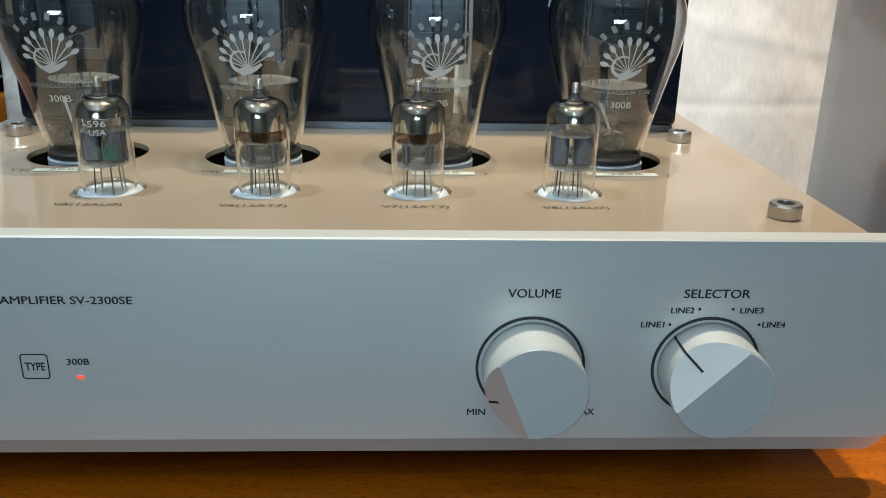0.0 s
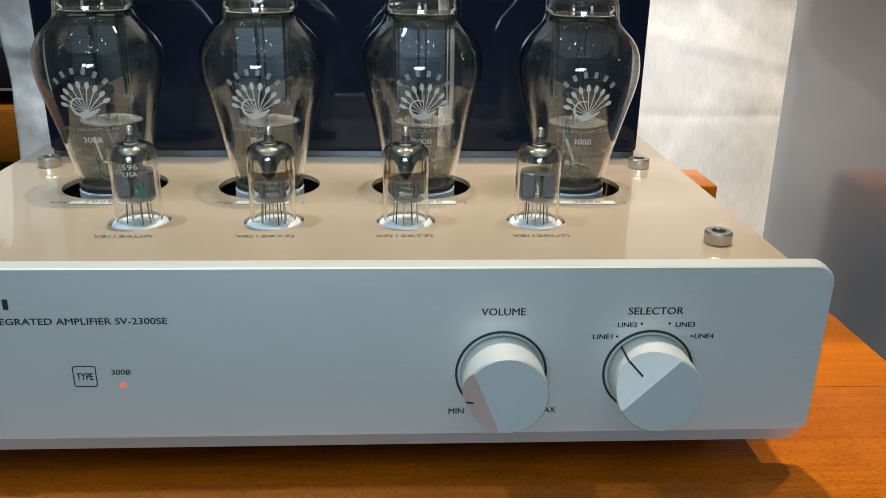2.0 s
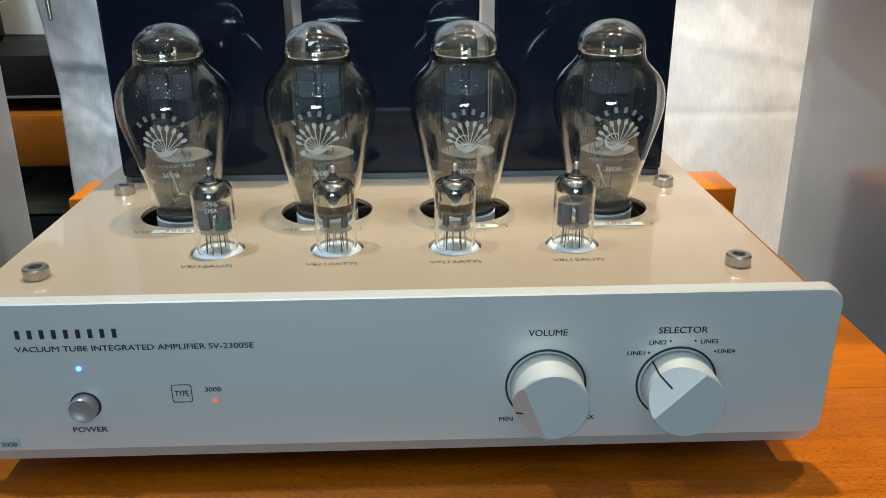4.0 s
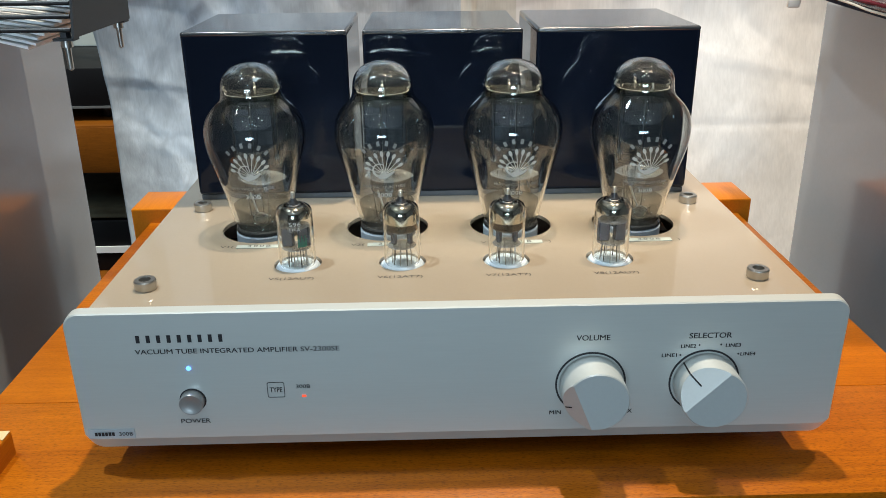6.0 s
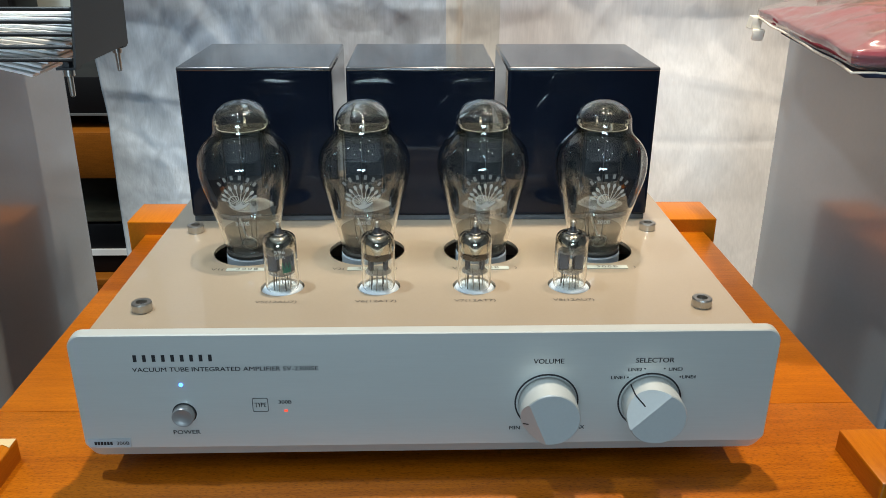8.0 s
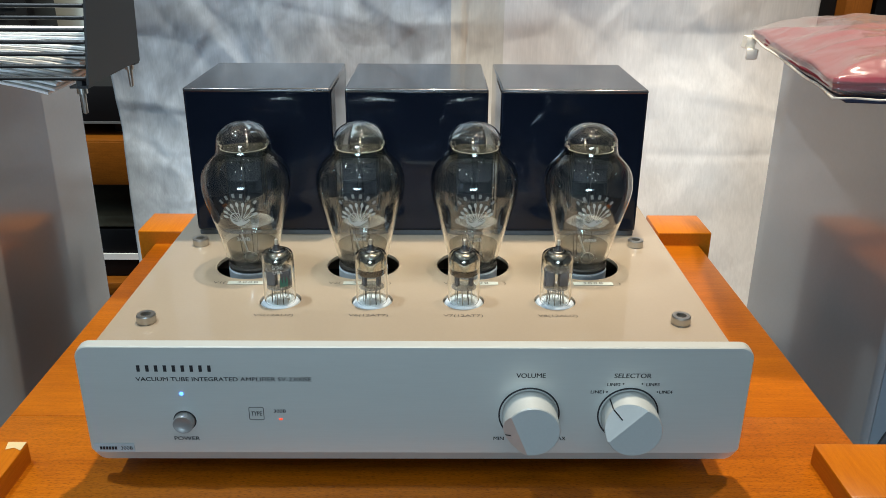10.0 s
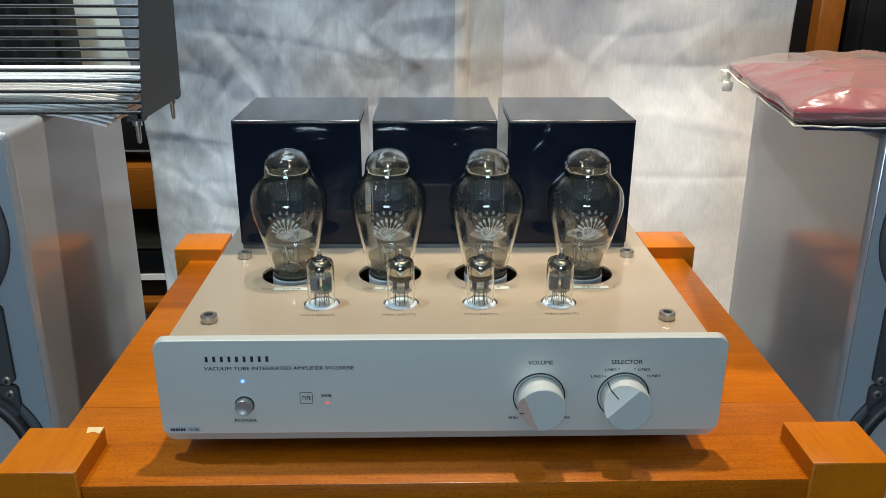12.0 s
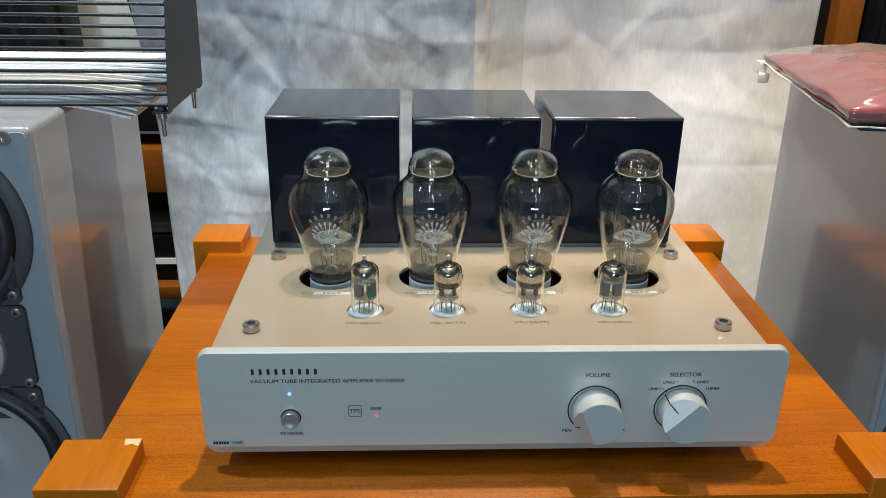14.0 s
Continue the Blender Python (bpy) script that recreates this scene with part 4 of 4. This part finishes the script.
for a0, a1, za, zb in ((14, 44, 0.0145, 0.0218),):
    for k in range(8):
        b0, b1 = radians(a0 + (a1 - a0) * k / 8), radians(a0 + (a1 - a0) * (k + 0.8) / 8)
        r = 0.01128
        hi = zb - 0.002 * (k % 3)
        gp.faces.new([gp.verts.new(p) for p in ((r * math.sin(b0), -r * math.cos(b0), za), (r * math.sin(b1), -r * math.cos(b1), za), (r * math.sin(b1), -r * math.cos(b1), hi), (r * math.sin(b0), -r * math.cos(b0), hi))])
part("green_print", gp, M_GREEN, five, "worn green print on the glass")


def small_print(body, w, h, z, t):
    b = letters(body, w, h)
    for v in b.verts:
        a = v.co.x / 0.01128 + 0.15
        v.co = (0.01128 * math.sin(a), -0.01128 * math.cos(a), z + v.co.y)
    part("lettering", b, M_PRINT, t)


small_print("596", 0.0072, 0.0026, 0.0294, five)
small_print("USA", 0.0066, 0.0024, 0.0258, five)
small_tube(True, (SMALL_X[3], SMALL_Y, ZP), "small clear glass tube with black anodes")
six = small_tube(False, (SMALL_X[1], SMALL_Y, ZP), "small glass tube with large silvery getter and grey anodes")
copy_thing(six, pose(SMALL_X[2], SMALL_Y, ZP))

# ---- loudspeakers ----
SPK_TOP = 0.914


def driver(name, x, z, r_cone, r_trim, parent, dome):
    """A round driver: trim ring, rubber surround, metal cone and dust cap; x and z from the cabinet's foot."""
    d = part(name, lathe([(r_trim, 0.0), (r_trim, 0.004), (r_trim - 0.003, 0.006), (r_cone + 0.016, 0.006), (r_cone + 0.014, 0.002)], 64, axis="y"), M_TRIM, parent, "round charcoal driver trim", (x, 0, z))
    part("surround", lathe([(r_cone + 0.0145, 0.002), (r_cone + 0.011, 0.007), (r_cone + 0.006, 0.009), (r_cone + 0.001, 0.0080), (r_cone - 0.001, 0.0060)], 64, axis="y"), M_RUBBER, d, "black rubber surround")
    part("cone", lathe([(r_cone, 0.0075), (r_cone * 0.85, 0.0050), (r_cone * 0.6, 0.0030), (r_cone * 0.36, 0.0022), (r_cone * 0.33, 0.0034), (r_cone * 0.18, 0.0054 + dome), (0, 0.0064 + dome)], 64, axis="y"), M_CONE, d, "dished aluminium cone")
    return d


def loudspeaker(at, depth, lean, label):
    """Tall lacquered cabinet; local x across, y from the front backwards, z from the floor."""
    s = thing("loudspeaker", at, label, "loudspeaker", "loudspeakers beside the rack")
    w = 0.105
    body = box(-w, w, 0.0, depth, 0.0, SPK_TOP, 0.007, 4)
    crisp(part("cabinet", body, M_SPK, s, "glossy silver-grey lacquered cabinet"))
    part("front_face", slab(rounded_rect(-w + 0.0045, w - 0.0045, 0.02, SPK_TOP - 0.0045, 0.004), -0.0015, 0.001), M_SPKFRONT, s, "blue-grey satin front")
    mid = SPK_TOP - 0.902
    plates = (((-0.075, 0.075, 0.655, 0.738), "midrange_plate"), ((-0.074, 0.074, 0.7395, 0.790), "upper_plate"), ((-0.076, 0.076, 0.620, 0.6535), "lower_plate"))
    for (a, b, c, d), nm in plates:
        part(nm, slab(rounded_rect(a, b, c + mid, d + mid, 0.006), -0.006, -0.0015), M_TRIM, s)
    driver("upper_driver", 0, 0.810 + mid, 0.064, 0.093, s, 0.004)
    driver("lower_driver", 0, 0.570 + mid, 0.074, 0.098, s, 0.004)
    tw = part("middle_driver", lathe([(0.052, 0.0062), (0.051, 0.0100), (0.049, 0.0110), (0.044, 0.0085), (0.030, 0.0070), (0.018, 0.0068), (0.012, 0.0110), (0, 0.0120)], 56, axis="y"), M_CONE, s, "silver driver dish", (0, 0, 0.695 + mid))
    part("dish_screw", lathe([(0.0028, 0.006), (0.0026, 0.0085), (0, 0.009)], 14, axis="y"), M_STEEL, tw, "", (0.034, 0, 0))
    for sx in (-1, 1):
        for x, z in ((0.068, 0.732), (0.068, 0.749), (0.068, 0.659), (0.069, 0.644)):
            sc = part("fixing_screw", lathe([(0.0046, 0.006), (0.0046, 0.0072), (0.0036, 0.0082), (0, 0.0086)], 20, axis="y"), M_STEEL, s, "", (sx * x, 0, z + mid))
            # Flat dark hexagon on the head in place of a shaded socket.
            part("hex_recess_shade", lathe([(0.0022, 0.0089), (0, 0.0089)], 6, axis="y"), M_DARKMETAL, sc)
        part("grille_socket", lathe([(0.0062, 0.0015), (0.006, 0.0035), (0.003, 0.0035), (0.0026, 0.0018), (0, 0.0018)], 24, axis="y"), M_STEEL, s, "", (sx * 0.083, 0, 0.893 + mid))
    for o in s.children_recursive:
        o.location.y += lean * o.location.z
        for v in o.data.vertices:
            v.co.y += lean * v.co.z
    return s


loudspeaker((-0.382 - 0.105, 0.1585, 0), 0.283, 0.03, "glossy silver-grey floor-standing loudspeaker with metal cones under the cage")
loudspeaker((0.399 + 0.105, 0.145, 0), 0.300, 0.03, "glossy silver-grey floor-standing loudspeaker under the red bag")

# ---- on the loudspeakers ----


def wire_cage():
    """Black steel cage: sloping end plates joined by horizontal bars, with bolts under its corners."""
    c = thing("wire_cage", (0, 0, SPK_TOP), "black steel cage of horizontal bars standing on the loudspeaker", "cage")
    for x, s in ((-0.2855, -1), (-0.700, 1)):
        pl = bmesh.new()
        ring = [(0.2600, -0.004), (0.3905, -0.004), (0.4050, 0.150), (0.3040, 0.150)]
        a, b = ([pl.verts.new((xx, y, z)) for y, z in ring] for xx in (x - 0.001, x + 0.001))
        for k in range(4):
            pl.faces.new((a[k], a[(k + 1) % 4], b[(k + 1) % 4], b[k]))
        pl.faces.new(a)
        pl.faces.new(b)
        side = part("end_plate", pl, M_CAGE, c, "dark grey folded steel end plate")
        for y in (0.2605, 0.3780):
            part("flange", box(min(x, x + s * 0.016), max(x, x + s * 0.016), y, y + 0.012, -0.0062, -0.0042), M_CAGE, side)
            part("bolt", lathe([(0.0, -0.030), (0.0022, -0.0285), (0.0026, -0.012), (0.0045, -0.0115), (0.0045, -0.0065), (0.0, -0.0064)], 16), M_STEEL, side, "threaded steel bolt", (x + s * 0.008, y + 0.006, 0.0))
            part("nut", lathe([(0.0, 0.0025), (0.004, 0.002), (0.0045, -0.0041), (0, -0.0041)], 6), M_RUBBER, side, "", (x + s * 0.008, y + 0.006, 0.0))
    for k in range(14):
        z = 0.0020 + 0.0098 * k
        y = 0.2622 + 0.286 * z
        part("bar", rod((-0.6985, y, z), (-0.2870, y, z), 0.0018, 10), M_BAR, c)


wire_cage()


def paper_stack():
    """Leaflets lying on the cabinet, drooping where they overhang its side."""
    rng = random.Random(3)
    for k in range(14):
        z = SPK_TOP + 0.0008 + 0.0022 * k
        x1 = -0.322 + 0.0026 * k + rng.uniform(-0.003, 0.002)
        x0, y0, y1 = -0.560 + rng.uniform(-0.01, 0.01), 0.2655 + 0.0048 * k + rng.uniform(0, 0.002), 0.375
        bm = bmesh.new()
        nseg = 24
        lo, hi = [], []
        for i in range(nseg + 1):
            x = x0 + (x1 - x0) * i / nseg
            over = max(0.0, x + 0.400)
            dz = (-1.3 * over ** 2 - 0.08 * over) * max(0.0, 1 - 0.075 * k)
            for lst, h in ((lo, 0.0), (hi, 0.0021)):
                lst.append([bm.verts.new((x, y, z + dz + h)) for y in (y0, y1)])
        for i in range(nseg):
            for lst in (lo, hi):
                bm.faces.new((lst[i][0], lst[i + 1][0], lst[i + 1][1], lst[i][1]))
            for j in (0, 1):
                bm.faces.new((lo[i][j], lo[i + 1][j], hi[i + 1][j], hi[i][j]))
        for i in (0, nseg):
            bm.faces.new((lo[i][0], lo[i][1], hi[i][1], hi[i][0]))
        ob = part("leaflet", bm, M_PAPER)
        tagged(ob, "white printed leaflet lying in the black cage", "leaflet", "stack of leaflets")


paper_stack()


def red_bag():
    bag = thing("red_cloth_bag", (0.349, 0.445, SPK_TOP), "folded red cloth in a crinkled clear plastic bag", "bag")
    bag.rotation_euler = (0, 0, radians(-8))

    rng = random.Random(21)
    wrinkles = [(rng.uniform(0, 0.38), rng.uniform(-0.29, 0), rng.uniform(0, math.pi), rng.uniform(0.02, 0.07), rng.uniform(0.0015, 0.0050), rng.uniform(0.003, 0.008)) for _ in range(46)]

    def pad(x0, x1, y0, y1, z0, z1, amp, seed, n=34, crown=0.0, creased=False):
        """A soft flat packet; crown lifts its middle, creased adds sharp folds."""
        bm = bmesh.new()
        bmesh.ops.create_cube(bm, size=1)
        bmesh.ops.subdivide_edges(bm, edges=bm.edges[:], cuts=n, use_grid_fill=True)
        for v in bm.verts:
            x, y, z = v.co.x * 2, v.co.y * 2, v.co.z * 2
            q = max(abs(x), abs(y))
            taper = 1 - 0.75 * max(0.0, (q - 0.62) / 0.38) ** 2
            px, py = x0 + (x + 1) / 2 * (x1 - x0), y0 + (y + 1) / 2 * (y1 - y0)
            h = noise.noise((px * 14 + seed, py * 14, z)) * amp + noise.noise((px * 40, py * 33 + seed, 2)) * amp * 0.4
            if creased and z > 0:
                for cx, cy, a, ln, hi, w in wrinkles:
                    u = (px - cx) * math.cos(a) + (py - cy) * math.sin(a)
                    d = (py - cy) * math.cos(a) - (px - cx) * math.sin(a)
                    if abs(u) < ln and abs(d) < 4 * w:
                        h += hi * math.exp(-abs(d) / w) * (1 - (u / ln) ** 2) * taper
            lift = crown * (1 - x * x) * (1 - y * y) if z > 0 else 0.0
            pz = (z0 + z1) / 2 + z * taper * (z1 - z0) / 2 + (h if z > 0 else 0) + lift
            v.co = (px + h * 0.6 * (abs(x) > 0.97), py + h * 0.6 * (abs(y) > 0.97), max(pz, 0.0003))
        return bm

    part("folded_cloth", pad(0.0020, 0.36, -0.283, -0.005, 0.0060, 0.0330, 0.004, 3, 40, 0.010), M_TOWEL, bag, "dusty red folded cloth", angle=180)
    part("lower_cloth", pad(0.014, 0.36, -0.281, -0.05, 0.0012, 0.0130, 0.002, 8, 24), M_NAVYCLOTH, bag, "dark blue cloth edge", angle=180)
    part("plastic_film", pad(0.001, 0.385, -0.286, -0.002, 0.0004, 0.0385, 0.004, 5, 90, 0.012, True), M_FILM, bag, "clear crinkled plastic film", angle=180)
    seam = bmesh.new()
    prev = Vector((-0.001, 0.0, 0.016))
    for k in range(1, 25):
        u = k / 24
        cur = Vector((0.0010 * math.sin(17 * u) + 0.003 * u, -0.287 * u, 0.016 - 0.0055 * u + 0.0004 * math.sin(23 * u)))
        rod(prev, cur, 0.0011, 6, seam)
        prev = cur
    for k in range(1, 25):
        cur = Vector((0.003 + 0.382 * k / 24, -0.287 + 0.0008 * math.sin(1.9 * k), 0.0102 + 0.0006 * math.sin(2.7 * k)))
        rod(prev, cur, 0.0009, 6, seam)
        prev = cur
    part("welded_seam", seam, M_TAPE, bag, "pale welded film edge", angle=180)
    tab = box(-0.007, 0.004, -0.012, 0.002, 0.004, 0.017, 0.0012, 2)
    box(-0.005, 0.006, -0.020, -0.011, -0.006, 0.005, 0.0012, 2, tab)
    for v in tab.verts:
        v.co.x += 0.003 * noise.noise(v.co * 160)
    part("tape_tab", tab, M_TAPE, bag, "cream tape tab")


red_bag()

# ---- behind the loudspeakers ----


def back_shelf():
    s = thing("wooden_shelf", (0, 0, 0), "brown wooden shelf unit standing behind the loudspeaker", "shelf")
    for z0, z1 in ((0.655, 0.690), (0.400, 0.425), (0.10, 0.13)):
        part("shelf_board", box(-1.15, -0.42, 0.90, 1.30, z0, z1, 0.002), M_SHELFWOOD, s)
    part("front_rail", box(-1.15, -0.42, 0.8985, 0.8999, 0.612, 0.6865, 0.0005), M_SHELFWOOD, s)
    for x in (-1.18, -0.42):
        part("upright", box(x, x + 0.03, 0.90, 1.30, 0.0, 0.78, 0.002), M_WOODD, s)
    dk = thing("black_component", (-0.70, 0.93, 0.6905), "black hi-fi component on the wooden shelf", "hi-fi component")
    part("case", box(-0.22, 0.215, 0.0, 0.32, 0.022, 0.085, 0.002), M_BLACKBOX, dk)
    part("face_line", box(-0.22, 0.215, -0.002, 0.0, 0.021, 0.0245), M_GREYBOX, dk, "grey trim line")
    for x in (-0.17, 0.165):
        part("foot", lathe([(0, 0), (0.02, 0), (0.022, 0.022), (0, 0.022)], 24), M_RUBBER, dk, "", (x, 0.05, 0.0))
    cl = part("folded_cloth", box(-0.66, -0.50, 0.93, 1.15, 0.520, 0.545, 0.006, 2), M_OLIVE)
    for v in cl.data.vertices:
        v.co.z += 0.012 * noise.noise(v.co * 16)
    tagged(cl, "olive folded cloth lying on the grey component", "cloth")
    gr = thing("grey_component", (-0.70, 0.93, 0.4255), "dark component with a pale trim line on the lower shelf", "hi-fi component")
    part("case", box(-0.24, 0.23, 0.0, 0.30, 0.0, 0.092, 0.002), M_BLACKBOX, gr)
    part("trim_strip", box(-0.24, 0.23, -0.003, -0.0005, 0.034, 0.046), M_PAPER, gr, "pale trim strip")


back_shelf()


def vent_box():
    """Black device with rows of slots in its face, in front of a cream board."""
    d = thing("vented_device", (-0.80, 1.00, 0.7755), "black device with staggered ventilation slots on the component", "hi-fi component")
    part("case", box(-0.17, 0.125, 0.0, 0.10, 0.0, 0.28, 0.012, 3), M_BLACKBOX, d)
    part("face_plate", box(-0.155, 0.118, -0.002, -0.0002, 0.01, 0.27), M_DARKGREY, d)
    for r in range(13):
        for k in range(7):
            x = -0.150 + 0.040 * k + (0.020 if r % 2 else 0)
            if x + 0.030 < 0.116:
                # Raised near-black boxes; the shade inside the slots is put into their colour.
                part("dark_slot", box(x, x + 0.030, -0.004, -0.0022, 0.022 + 0.019 * r, 0.033 + 0.019 * r), M_BLACKBOX, d)
    b = part("cream_board", box(-0.95, -0.485, 1.17, 1.19, 0.7755, 1.25, 0.002), M_CREAM)
    st = part("leaning_stand", box(-0.008, 0.008, -0.01, 0.01, 0, 0.20, 0.002), M_BLACKBOX, at=(-0.512, 0.99, 0.7755))
    st.rotation_euler = (0, radians(-10), 0)
    tagged(st, "black narrow stand leaning on the component", "stand")
    tagged(b, "cream board standing upright behind the devices", "board")


vent_box()


def tall_cabinet():
    c = thing("tall_cabinet", (0.66, 0.93, 0), "tall brown wooden cabinet post behind the loudspeaker", "cabinet")
    part("dark_side", box(-0.04, 0.019, 0.03, 0.36, 0, 1.5, 0.002), M_BLACKBOX, c)
    part("frame_post", box(0.020, 0.064, 0.0, 0.36, 0, 1.5, 0.003), M_WOODD, c, "warm brown wooden post")
    part("shelf_board", box(0.065, 0.55, 0.03, 0.36, 0.70, 0.73, 0.002), M_WOODX, c)
    part("shelf_board", box(0.065, 0.55, 0.03, 0.36, 1.2, 1.23, 0.002), M_WOODX, c)
    s = thing("black_loudspeaker", (0.90, 0.97, 0.7305), "black box loudspeaker on the cabinet shelf", "loudspeaker")
    part("case", box(-0.15, 0.15, 0.0, 0.28, 0, 0.40, 0.004), M_BLACKBOX, s)
    part("baffle", box(-0.12, 0.12, -0.006, -0.0005, 0.03, 0.37, 0.003), M_BLACKBOX, s)
    part("cone", lathe([(0.085, 0.010), (0.08, 0.013), (0.07, 0.008), (0.03, -0.004 + 0.012), (0, 0.012)], 40, axis="y"), M_GREYBOX, s, "grey cone", (0.03, 0, 0.27))


tall_cabinet()


def ceiling_fittings():
    for x, y in ((0.11, 0.42), (-0.75, 0.15), (0.62, 0.36), (-0.7, -0.9), (0.7, -0.9), (-0.45, -2.0), (0.55, -2.0), (-0.25, -0.55), (0.35, -0.6), (-1.1, -0.2), (0.0, -1.1)):
        o = part("downlight", lathe([(0.0, -0.0005), (0.048, -0.0005), (0.05, -0.008), (0.058, -0.010), (0.060, -0.002), (0.060, 0.0)], 32), M_KNOB, at=(x, y, CEIL - 0.001))
        tagged(o, "round recessed ceiling downlight with silver rim", "ceiling light", "downlights")


ceiling_fittings()
